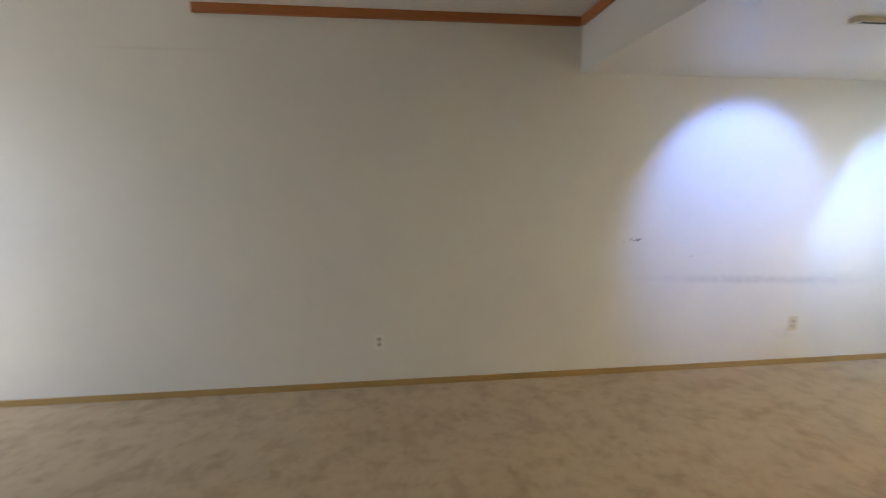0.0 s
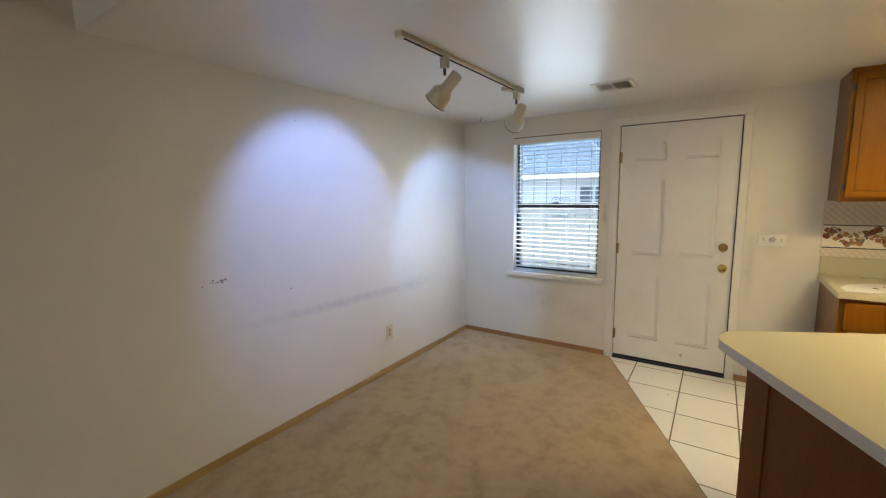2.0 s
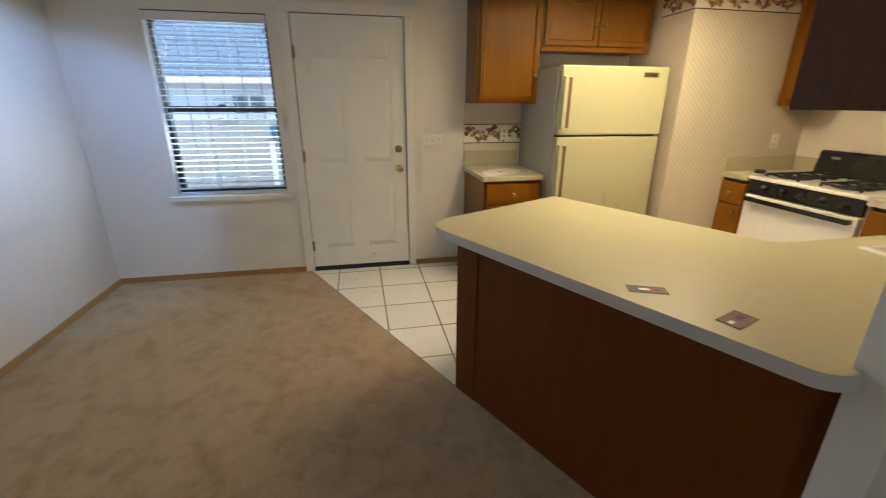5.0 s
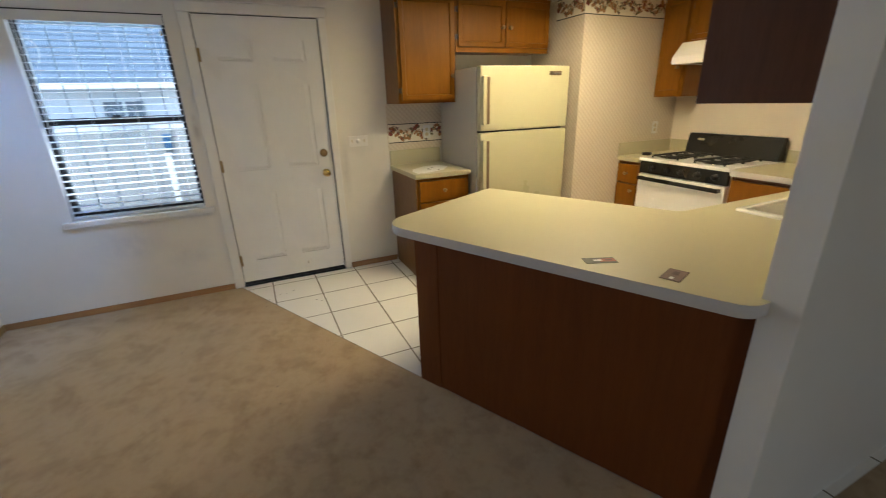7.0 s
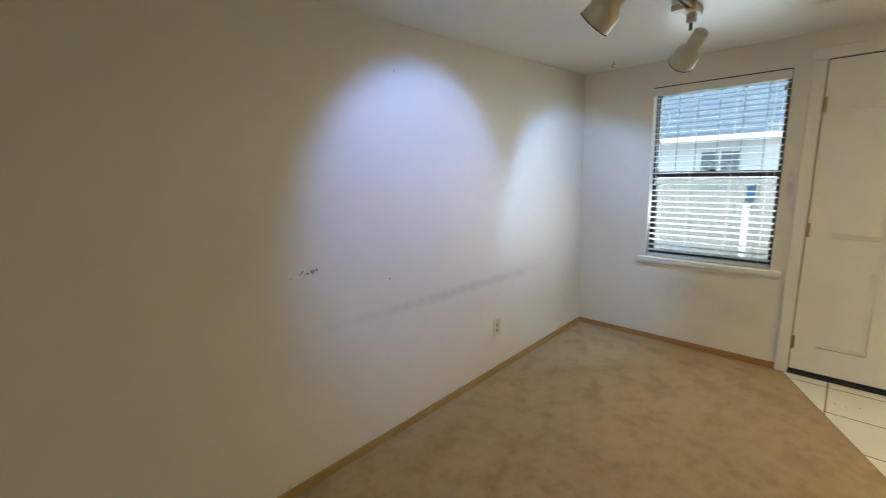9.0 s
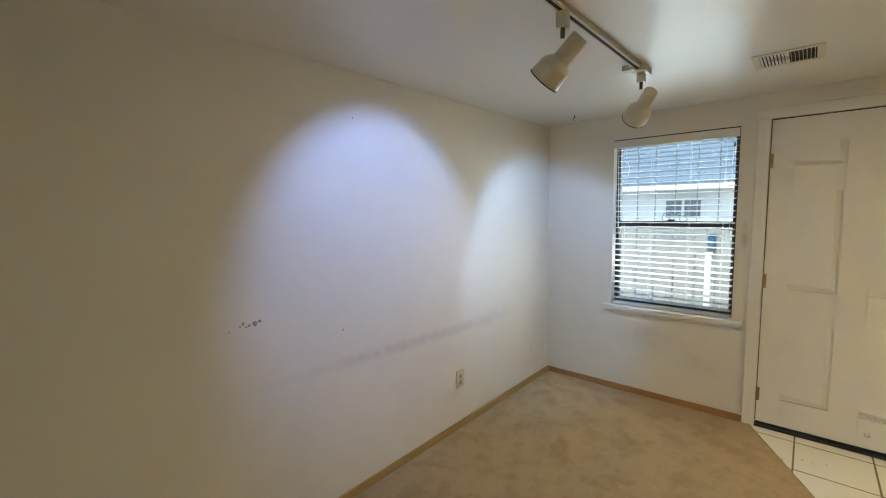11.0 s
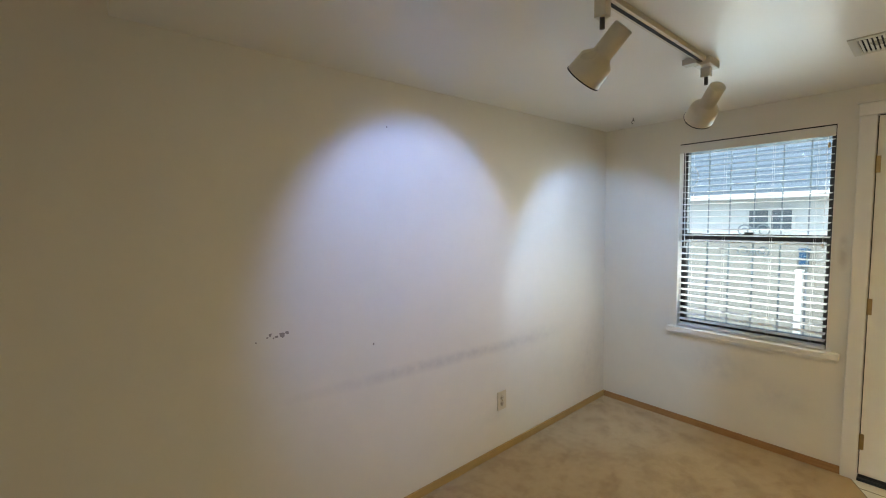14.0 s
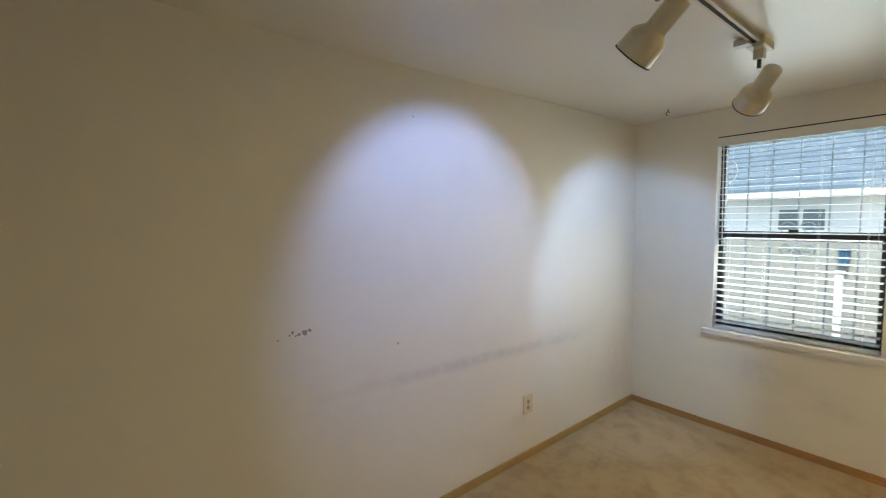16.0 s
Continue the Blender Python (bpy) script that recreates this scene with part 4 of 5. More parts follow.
def fruit_border(name, at, axis, length, height, label, sign):
    """A wallpaper strip with a frieze of fruit and leaves between two dark lines. It runs along axis from at."""
    b = new(name, None)
    b.empty_display_size = 0.1
    b.location = at
    tagged(b, label, "wallpaper border")

    def put(a, z, d):
        return (at[0] + sign * d, at[1] + a, at[2] + z) if axis == 1 else (at[0] + a, at[1] + sign * d, at[2] + z)

    def sheet(nm, z0, z1, d, mat, lab=""):
        bm = bmesh.new()
        block(bm, put(0, z0, 0.0), put(length, z1, d))
        part(nm, bm, mat, b, lab)

    sheet("strip", 0, height, 0.0014, BORDER_PAPER)
    for z in (0.0, height - 0.008):
        sheet("line", z, z + 0.007, 0.0022, BORDER_LINE)
    rnd = random.Random(7)
    shapes = {k: bmesh.new() for k in ("red_fruit", "orange_fruit", "purple_fruit", "leaf", "pale_flower")}
    span = abs(length)
    n = int(span / 0.0042)
    way = 1 if length > 0 else -1
    for i in range(n):
        a = (i + rnd.uniform(0.1, 0.9)) / n * span
        kind = rnd.choices(list(shapes), (3, 5, 2, 9, 7))[0]
        z = height * (0.5 + 0.14 * math.sin(a * 31) + rnd.uniform(-0.24, 0.24))
        r = {"red_fruit": 0.021, "orange_fruit": 0.016, "purple_fruit": 0.012, "leaf": 0.019, "pale_flower": 0.014}[kind] * rnd.uniform(0.6, 1.1)
        a = min(max(a, r), span - r)
        z = min(max(z, 0.009 + r), height - 0.009 - r)
        t, squash = rnd.uniform(0, math.pi), 0.42 if kind == "leaf" else 0.92
        d = 0.0018 + 0.00012 * (i % 17)
        ring = []
        for k in range(12):
            g = 2 * math.pi * k / 12
            p, q = r * math.cos(g), r * squash * math.sin(g) * (1 + 0.15 * math.sin(3 * g))
            ring.append(shapes[kind].verts.new(put(way * (a + p * math.cos(t) - q * math.sin(t)), z + p * math.sin(t) + q * math.cos(t), d)))
        hub = shapes[kind].verts.new(put(way * a, z, d + 0.0008))
        for k in range(12):
            shapes[kind].faces.new((ring[k], ring[(k + 1) % 12], hub))
    for k, bm in shapes.items():
        if len(bm.verts):
            part(k, bm, FRUIT[k], b)["kind"] = "stuff"
        else:
            bm.free()
    return b


BORDER_PAPER = plain("border_paper", (0.78, 0.73, 0.6), 0.55)
BORDER_LINE = plain("border_line", (0.035, 0.03, 0.025), 0.55)
FRUIT = {
    "red_fruit": plain("printed_red", (0.27, 0.055, 0.03), 0.55, 0, 0.5, 120),
    "orange_fruit": plain("printed_orange", (0.42, 0.2, 0.07), 0.55, 0, 0.4, 120),
    "purple_fruit": plain("printed_purple", (0.14, 0.05, 0.07), 0.55, 0, 0.4, 120),
    "leaf": plain("printed_leaf", (0.19, 0.165, 0.08), 0.55, 0, 0.5, 120),
    "pale_flower": plain("printed_flower", (0.66, 0.52, 0.38), 0.55, 0, 0.4, 120),
}
papered = one("wallpaper_panel", (-0.002, -3.41, 1.03), (-0.0, -2.892, 1.42), TRELLIS)
structure(papered, "cream trellis wallpaper above the small worktop", "wallpaper")
fruit_border("wallpaper_border", (-0.002, -2.9, 1.09), 1, -0.51, 0.164, "fruit-patterned wallpaper border above the small worktop", -1)
fruit_border("wallpaper_border", (PANTRY_X, PANTRY_Y + 0.0005, 2.055), 1, SOUTH - PANTRY_Y, 0.158, "fruit-patterned wallpaper border under the ceiling", -1)
fruit_border("wallpaper_border", (-0.35, PANTRY_Y, 2.055), 0, PANTRY_X + 0.35, 0.158, "fruit-patterned wallpaper border in the fridge niche", 1)


# ---- stove wall ----
ST_X0, ST_X1, ST_Y = -1.74, -0.95, -4.925


def stove():
    s = thing("gas_stove", "white gas stove with black front panel and grates", "stove", at=((ST_X0 + ST_X1) / 2, -5.27, 0))
    b, t = SOUTH + 0.02, 0.912
    one("body", (ST_X0, b, 0.0), (ST_X1, ST_Y - 0.03, 0.885), WHITE_EN, s, 0.004)
    one("cooktop", (ST_X0 - 0.003, b, 0.885), (ST_X1 + 0.003, ST_Y + 0.012, t), WHITE_EN, s, 0.01)
    panel = one("control_panel", (ST_X0 + 0.004, ST_Y - 0.03, 0.78), (ST_X1 - 0.004, ST_Y, 0.884), BLACK, s, 0.006, "black control panel")
    for i in range(5):
        x = ST_X0 + 0.1 + i * 0.14
        bm = bmesh.new()
        m = Matrix.Translation((x, ST_Y, 0.832)) @ pose(0, 0, 0, -90, 0, 0)
        spin(bm, [(0, 0), (0.027, 0), (0.026, 0.006), (0.021, 0.008), (0.019, 0.028), (0, 0.029)], m, 20)
        block(bm, (x - 0.004, ST_Y + 0.026, 0.813), (x + 0.004, ST_Y + 0.035, 0.851), 0, 0.001)
        part("knob", bm, BLACK, panel)
    door = one("oven_door", (ST_X0 + 0.006, ST_Y - 0.03, 0.21), (ST_X1 - 0.006, ST_Y + 0.008, 0.772), WHITE_EN, s, 0.008)
    bm = bmesh.new()
    hz = 0.742
    for x in (ST_X0 + 0.05, ST_X1 - 0.05):
        block(bm, (x - 0.016, ST_Y + 0.008, hz - 0.014), (x + 0.016, ST_Y + 0.05, hz + 0.014), 0, 0.005)
    block(bm, (ST_X0 + 0.03, ST_Y + 0.036, hz - 0.016), (ST_X1 - 0.03, ST_Y + 0.056, hz + 0.016), 0, 0.008)
    part("handle", bm, BLACK, door, "black bar handle")
    one("drawer_front", (ST_X0 + 0.006, ST_Y - 0.03, 0.03), (ST_X1 - 0.006, ST_Y + 0.006, 0.2), WHITE_EN, s, 0.008)
    bm = bmesh.new()
    pts = [(b, t), (b + 0.085, t), (b + 0.055, 1.075), (b + 0.045, 1.09), (b, 1.09)]
    ends = [[bm.verts.new((x, y, z)) for y, z in pts] for x in (ST_X0 + 0.002, ST_X1 - 0.002)]
    bm.faces.new(ends[0])
    bm.faces.new(ends[1][::-1])
    for i in range(5):
        j = (i + 1) % 5
        bm.faces.new((ends[0][i], ends[0][j], ends[1][j], ends[1][i]))
    guard = part("backguard", bm, BLACK, s, "black backguard")
    bm = bmesh.new()
    block(bm, (ST_X1 - 0.16, b + 0.06, 1.03), (ST_X1 - 0.1, b + 0.067, 1.05))
    part("name_plate", bm, CHROME, guard)
    for gx in (ST_X1 - 0.2, ST_X0 + 0.2):
        for gy in (ST_Y - 0.16, ST_Y - 0.39):
            bm = bmesh.new()
            spin(bm, [(0.095, 0.0), (0.105, 0.003), (0.1, 0.006), (0.07, 0.0015), (0.0, 0.001)], pose(gx, gy, t), 24)
            part("drip_bowl", bm, CHROME, s)
            bm = bmesh.new()
            spin(bm, [(0, 0.001), (0.04, 0.001), (0.042, 0.012), (0.034, 0.018), (0, 0.02)], pose(gx, gy, t), 20)
            part("burner", bm, IRON, s)
            bm = bmesh.new()
            h = 0.026
            for k in (-1, 1):
                block(bm, (gx - 0.125, gy + k * 0.105 - 0.004, t + 0.014), (gx + 0.125, gy + k * 0.105 + 0.004, t + h), 0, 0.002)
                block(bm, (gx + k * 0.119 - 0.006, gy - 0.099, t + 0.014), (gx + k * 0.119 + 0.006, gy + 0.099, t + h), 0, 0.002)
                block(bm, (gx + k * 0.03, gy - 0.004, t + 0.014), (gx + k * 0.113, gy + 0.004, t + h), 0, 0.002)
                block(bm, (gx - 0.006, gy + k * 0.03, t + 0.014), (gx + 0.006, gy + k * 0.099, t + h), 0, 0.002)
                for q in (-1, 1):
                    block(bm, (gx + k * 0.119 - 0.006, gy + q * 0.105 - 0.006, t + 0.001), (gx + k * 0.119 + 0.006, gy + q * 0.105 + 0.006, t + 0.014))
            part("grate", bm, IRON, s, "black cast-iron grate")
    return s


stove()


def south_cabinets():
    for x0, x1, lab in ((-0.945, PANTRY_X - 0.002, "narrow honey oak drawer cabinet beside the stove"), (-2.31, -1.752, "honey oak base cabinet with a drawer beside the stove")):
        c = thing("base_cabinet", lab, "cabinet", "oak base cabinets", ((x0 + x1) / 2, -5.3, 0))
        bm = bmesh.new()
        block(bm, (x0, SOUTH + 0.002, 0.09), (x1, -4.96, 0.861))
        block(bm, (x0, SOUTH + 0.002, -0.006), (x1, -5.02, 0.09))
        block(bm, (x0, -4.96, 0.09), (x0 + 0.02, -4.94, 0.861))
        block(bm, (x1 - 0.02, -4.96, 0.09), (x1, -4.94, 0.861))
        part("body", bm, OAK_SIDE, c)
        mid = (x0 + x1) / 2
        front(c, "drawer", x0 + 0.012, x1 - 0.012, 0.67, 0.835, -4.94, 1, 1, (mid, 0.752), False)
        front(c, "door", x0 + 0.012, x1 - 0.012, 0.12, 0.655, -4.94, 1, 1, (x0 + 0.05, 0.6), x1 - x0 > 0.3)
    w = thing("worktop", "narrow cream laminate worktop beside the stove", "worktop", "", (-0.79, -5.3, 0.862))
    bm = bmesh.new()
    block(bm, (-0.945, SOUTH + 0.001, 0.863), (PANTRY_X - 0.001, -4.91, 0.902), 0, 0.006)
    part("top", bm, LAMINATE, w)
    bm = bmesh.new()
    block(bm, (PANTRY_X - 0.021, SOUTH + 0.02, 0.902), (PANTRY_X - 0.001, -4.91, 1.018), 0, 0.004)
    block(bm, (-0.945, SOUTH + 0.001, 0.902), (PANTRY_X - 0.021, SOUTH + 0.02, 1.018), 0, 0.004)
    part("backsplash", bm, LAMINATE, w)
    # wall cabinets and hood
    fy = -5.285
    for x0, x1, z0, lab in ((-0.975, PANTRY_X - 0.002, 1.41, "tall honey oak wall cabinet beside the range hood"), (-1.76, -0.977, 1.835, "short honey oak wall cabinet over the range hood")):
        c = thing("wall_cabinet", lab, "cabinet", "oak wall cabinets", ((x0 + x1) / 2, -5.44, z0))
        bm = bmesh.new()
        block(bm, (x0, SOUTH + 0.002, z0), (x1, fy - 0.02, CEIL - 0.002))
        part("body", bm, OAK_SIDE, c)
        bm = bmesh.new()
        block(bm, (x0, fy - 0.0195, z0), (x0 + 0.035, fy, CEIL - 0.01))
        block(bm, (x1 - 0.035, fy - 0.0195, z0), (x1, fy, CEIL - 0.01))
        block(bm, (x0 + 0.035, fy - 0.0195, z0), (x1 - 0.035, fy, z0 + 0.035))
        block(bm, (x0 + 0.035, fy - 0.0195, CEIL - 0.05), (x1 - 0.035, fy, CEIL - 0.01))
        part("face_frame", bm, OAK, c)
        if x1 - x0 < 0.5:
            front(c, "door", x0 + 0.02, x1 - 0.014, z0 + 0.02, CEIL - 0.035, fy, 1, 1, (x0 + 0.045, 1.65))
        else:
            m = (x0 + x1) / 2
            front(c, "door", x0 + 0.02, m - 0.004, z0 + 0.02, CEIL - 0.035, fy, 1, 1, (m - 0.03, z0 + 0.07))
            front(c, "door", m + 0.004, x1 - 0.02, z0 + 0.02, CEIL - 0.035, fy, 1, 1, (m + 0.03, z0 + 0.07))
    h = thing("range_hood", "white range hood under the wall cabinet", "range hood", at=(-1.345, -5.35, 1.66))
    bm = bmesh.new()
    pts = [(SOUTH + 0.003, 1.665), (-5.1, 1.665), (-5.1, 1.72), (-5.2, 1.833), (SOUTH + 0.003, 1.833)]
    ends = [[bm.verts.new((x, y, z)) for y, z in pts] for x in (-1.757, -0.98)]
    bm.faces.new(ends[0])
    bm.faces.new(ends[1][::-1])
    for i in range(5):
        j = (i + 1) % 5
        bm.faces.new((ends[0][i], ends[0][j], ends[1][j], ends[1][i]))
    bmesh.ops.bevel(bm, geom=list(bm.edges), offset=0.004, segments=2, affect="EDGES")
    part("shell", bm, WHITE_EN, h)
    one("filter", (-1.6, -5.5, 1.66), (-1.1, -5.16, 1.664), CHROME, h)


south_cabinets()


def hung_cabinet():
    c = thing("wall_cabinet", "wall cabinet over the sink, its end panel darkened for shade", "cabinet", "oak wall cabinets", (-2.9, -4.2, 1.43))
    one("body", (PART_X + 0.002, -5.28, 1.43), (-2.77, -3.035, CEIL - 0.002), OAK_SIDE, c)
    # this end lies in shade, which its darker wood paints in
    one("end_panel", (PART_X + 0.002, -3.034, 1.412), (-2.735, -3.015, CEIL - 0.002), HUNG_SHADED, c, 0.002, "plain end panel, dark brown with shade in its colour")
    for i in range(4):
        y1 = -3.05 - i * 0.555
        front(c, "door", y1 - 0.54, y1, 1.45, CEIL - 0.03, -2.77, 0, 1, (y1 - 0.05, 1.52))
    b = thing("base_cabinet", "honey oak sink base cabinet", "cabinet", "oak base cabinets", (-2.7, -4.3, 0))
    one("body", (PART_X + 0.002, -4.97, 0.09), (-2.37, -3.72, 0.70), OAK_SIDE, b)
    one("plinth", (PART_X + 0.002, -4.97, -0.006), (-2.44, -3.72, 0.0895), DARK, b)
    one("apron_board", (-2.39, -4.97, 0.702), (-2.37, -3.72, 0.861), OAK, b)
    for y0 in (-4.94, -4.34):
        front(b, "door", y0, y0 + 0.57, 0.12, 0.68, -2.37, 0, 1, (y0 + (0.53 if y0 < -4.5 else 0.04), 0.62))


hung_cabinet()


def kitchen_light():
    k = thing("ceiling_light", "warm fluorescent ceiling light with a white diffuser", "ceiling light", at=(*LIGHT_AT, CEIL))
    x, y = LIGHT_AT
    bm = bmesh.new()
    for lo, hi in (((x - 0.19, y - 0.63), (x + 0.19, y - 0.601)), ((x - 0.19, y + 0.601), (x + 0.19, y + 0.63)), ((x - 0.19, y - 0.601), (x - 0.161, y + 0.601)), ((x + 0.161, y - 0.601), (x + 0.19, y + 0.601))):
        block(bm, (*lo, CEIL - 0.03), (*hi, CEIL - 0.001), 0, 0.004)
    part("frame", bm, WHITE_EN, k)
    bm = bmesh.new()
    block(bm, (x - 0.16, y - 0.6, CEIL - 0.02), (x + 0.16, y + 0.6, CEIL - 0.003), 0, 0.003)
    part("diffuser", bm, emitter("warm_diffuser", (1.0, 0.79, 0.42), LIGHT_POWER), k, "glowing warm white diffuser")


kitchen_light()


# ---- small fittings on the walls ----
SOCKET = plain("socket_ivory", (0.54, 0.46, 0.31), 0.4)


def outlet(x, z, mat, label):
    o = thing("wall_outlet", label, "outlet", at=(x, 0, z))
    bm = bmesh.new()
    block(bm, (x - 0.041, -0.006, z - 0.061), (x + 0.041, -0.0005, z + 0.061), 0, 0.003)
    plate = part("plate", bm, mat, o)
    for dz in (-0.02, 0.02):
        bm = bmesh.new()
        m = Matrix.Translation((x, -0.006, z + dz)) @ pose(0, 0, 0, 90, 0, 0)
        spin(bm, [(0, -0.001), (0.0165, -0.001), (0.016, 0.002), (0, 0.0025)], m, 18)
        s = part("socket", bm, SOCKET, plate)
        bm = bmesh.new()
        for dx in (-0.006, 0.006):
            block(bm, (x + dx - 0.001, -0.0092, z + dz - 0.004), (x + dx + 0.001, -0.0082, z + dz + 0.006))
        block(bm, (x - 0.002, -0.0092, z + dz - 0.012), (x + 0.002, -0.0082, z + dz - 0.008))
        part("slots", bm, DARK, plate)
    bm = bmesh.new()
    spin(bm, [(0, 0), (0.0035, 0), (0.003, 0.0015), (0, 0.002)], Matrix.Translation((x, -0.006, z)) @ pose(0, 0, 0, 90, 0, 0), 10)
    part("screw", bm, BRASS_OLD, plate)
    return o


outlet(-1.294, 0.346, IVORY, "ivory plastic duplex outlet low on the wall")
outlet(-4.597, 0.345, WHITE_PL, "white plastic duplex outlet low on the wall")


def switch_plate():
    s = thing("light_switch", "off-white switch plate with dimmer knob beside the door", "light switch", at=(0, -2.627, 1.13))
    bm = bmesh.new()
    block(bm, (-0.006, -2.71, 1.085), (-0.0005, -2.545, 1.172), 0, 0.003)
    p = part("plate", bm, WHITE_PL, s)
    bm = bmesh.new()
    spin(bm, [(0, 0), (0.019, 0), (0.017, 0.014), (0, 0.015)], Matrix.Translation((-0.006, -2.627, 1.13)) @ pose(0, 0, 0, 0, -90, 0), 20)
    part("dimmer_knob", bm, WHITE_PL, p)
    for y in (-2.575, -2.68):
        bm = bmesh.new()
        block(bm, (-0.0065, y - 0.005, 1.118), (-0.0055, y + 0.005, 1.142))
        block(bm, (-0.016, y - 0.0035, 1.128), (-0.006, y + 0.0035, 1.142), 0, 0.001)
        part("toggle", bm, IVORY, p)


switch_plate()


def pantry_outlets():
    for at in ((PANTRY_X - 0.0005, -5.35, 1.135), (-0.0045, -3.262, 1.172)):
        o = thing("wall_outlet", "white plastic outlet above a worktop", "outlet", at=at)
        bm = bmesh.new()
        block(bm, (at[0] - 0.006, at[1] - 0.035, at[2] - 0.057), (at[0], at[1] + 0.035, at[2] + 0.057), 0, 0.003)
        p = part("plate", bm, WHITE_EN, o)
        for dz in (-0.02, 0.02):
            bm = bmesh.new()
            spin(bm, [(0, -0.001), (0.0165, -0.001), (0.016, 0.002), (0, 0.0025)], Matrix.Translation((at[0] - 0.006, at[1], at[2] + dz)) @ pose(0, 0, 0, 0, -90, 0), 18)
            part("socket", bm, IVORY, p)


pantry_outlets()


def card(name, label, corners, mats, inner):
    c = thing(name, label, "card", at=(*corners[0], 0.902))
    bm = bmesh.new()
    prism(bm, corners, 0.9022, 0.9034)
    part("sheet", bm, mats, c)
    mid = Vector((sum(p[0] for p in corners) / 4, sum(p[1] for p in corners) / 4))
    for k, (scale, shift, mat) in enumerate(inner):
        bm = bmesh.new()
        pts = [mid + (Vector(p) - mid) * scale + (Vector(corners[1]) - Vector(corners[0])) * shift for p in corners]
        prism(bm, [tuple(p) for p in pts], 0.9034, 0.9038 + 0.0002 * k)
        part("print", bm, mat, c)
    return c


RED_PRINT = plain("red_print", (0.4, 0.11, 0.06), 0.6)
DARK_PRINT = plain("dark_print", (0.1, 0.06, 0.055), 0.6)
PINK_PRINT = plain("pink_print", (0.24, 0.15, 0.13), 0.6, 0, 0.5, 140)
GREEN_PRINT = plain("green_print", (0.13, 0.13, 0.1), 0.6, 0, 0.4, 140)


def quad(cx, cy, w, h, turn):
    m = Matrix.Rotation(radians(turn), 2)
    return [tuple(Vector((cx, cy)) + m @ Vector(p)) for p in ((-w / 2, -h / 2), (w / 2, -h / 2), (w / 2, h / 2), (-w / 2, h / 2))]


card("business_card", "orange and grey-green printed card on the worktop", quad(-2.625, -2.81, 0.11, 0.05, 67), GREEN_PRINT, [(0.5, -0.22, RED_PRINT), (0.22, -0.28, DARK_PRINT), (0.26, 0.08, PAPER)])
card("folded_leaflet", "small brown printed square leaflet on the worktop", quad(-2.83, -2.92, 0.1, 0.06, -69.5), DARK_PRINT, [(0.9, 0, PINK_PRINT), (0.2, -0.3, PAPER), (0.3, 0.16, DARK_PRINT)])


def stained_paper():
    p = thing("paper_sheet", "white stained paper lying on the small worktop", "paper", at=(-0.4, -3.08, 0.902))
    rnd = random.Random(5)
    edge = [(-0.58, -2.94), (-0.57, -3.05), (-0.5, -3.2), (-0.36, -3.3), (-0.24, -3.26), (-0.25, -3.12), (-0.36, -2.98), (-0.48, -2.93)]
    bm = bmesh.new()
    prism(bm, edge[::-1], 0.9022, 0.903)
    part("sheet", bm, PAPER, p)
    bm = bmesh.new()
    for cx, cy, w in ((-0.42, -3.1, 0.028), (-0.47, -3.16, 0.022), (-0.36, -3.15, 0.015)):
        ring = [bm.verts.new((cx + w * math.cos(k) * rnd.uniform(0.5, 1.2), cy + 0.4 * w * math.sin(k) * rnd.uniform(0.6, 1.4), 0.9034)) for k in (0, 0.9, 1.8, 2.7, 3.6, 4.5, 5.4)]
        bm.faces.new(ring)
    part("stain", bm, DARK_PRINT, p)


stained_paper()
one_dish = thing("ashtray", "small black dish on the worktop", "dish", at=(-0.82, -5.16, 0.902))
bm = bmesh.new()
spin(bm, [(0, 0.0), (0.038, 0.0), (0.042, 0.022), (0.037, 0.022), (0.033, 0.006), (0, 0.006)], pose(-0.83, -5.14, 0.9021), 24)
part("bowl", bm, BLACK, one_dish)


def hook():
    h = thing("ceiling_hook", "small dark screw hook in the ceiling corner", "hook", at=(-0.306, -0.366, CEIL))
    bm = bmesh.new()
    rod(bm, (-0.306, -0.366, CEIL - 0.018), (-0.306, -0.366, CEIL), 0.003, 8)
    for i in range(6):
        a, b = radians(-90 + 40 * i), radians(-50 + 40 * i)
        rod(bm, (-0.306, -0.366 + 0.011 * math.cos(a), CEIL - 0.029 + 0.011 * math.sin(a)), (-0.306, -0.366 + 0.011 * math.cos(b), CEIL - 0.029 + 0.011 * math.sin(b)), 0.0025, 8)
    part("screw_hook", bm, STEEL_GREY, h)


hook()


# ---- outside the window ----
# Grey rather than dark: glare round the bars is put into their colour.
BAR_GREY = plain("grille_glare_grey", (0.36, 0.4, 0.44), 0.5)
GROUND = plain("yard_concrete", (0.36, 0.35, 0.33), 0.9, 0, 0.25, 8, 0.3)
FENCE = plain("weathered_fence", (0.34, 0.335, 0.31), 0.85, 0, 0.1, 2.5, 0.1)
STUCCO = plain("white_stucco", (0.88, 0.88, 0.87), 0.9, 0, 0.08, 90, 0.4)
SHINGLE = plain("grey_shingle", (0.13, 0.175, 0.225), 0.85, 0, 0.12, 8, 0.3)
FASCIA = plain("white_fascia", (0.82, 0.82, 0.80), 0.6)
WIN_DARK = plain("far_window", (0.16, 0.2, 0.24), 0.12)
BLUE_PL = plain("blue_plastic", (0.03, 0.1, 0.2), 0.5)
structure(one("ground", (-60, -60, -0.32), (90, 60, -0.12), GROUND), "pale concrete yard", "ground")


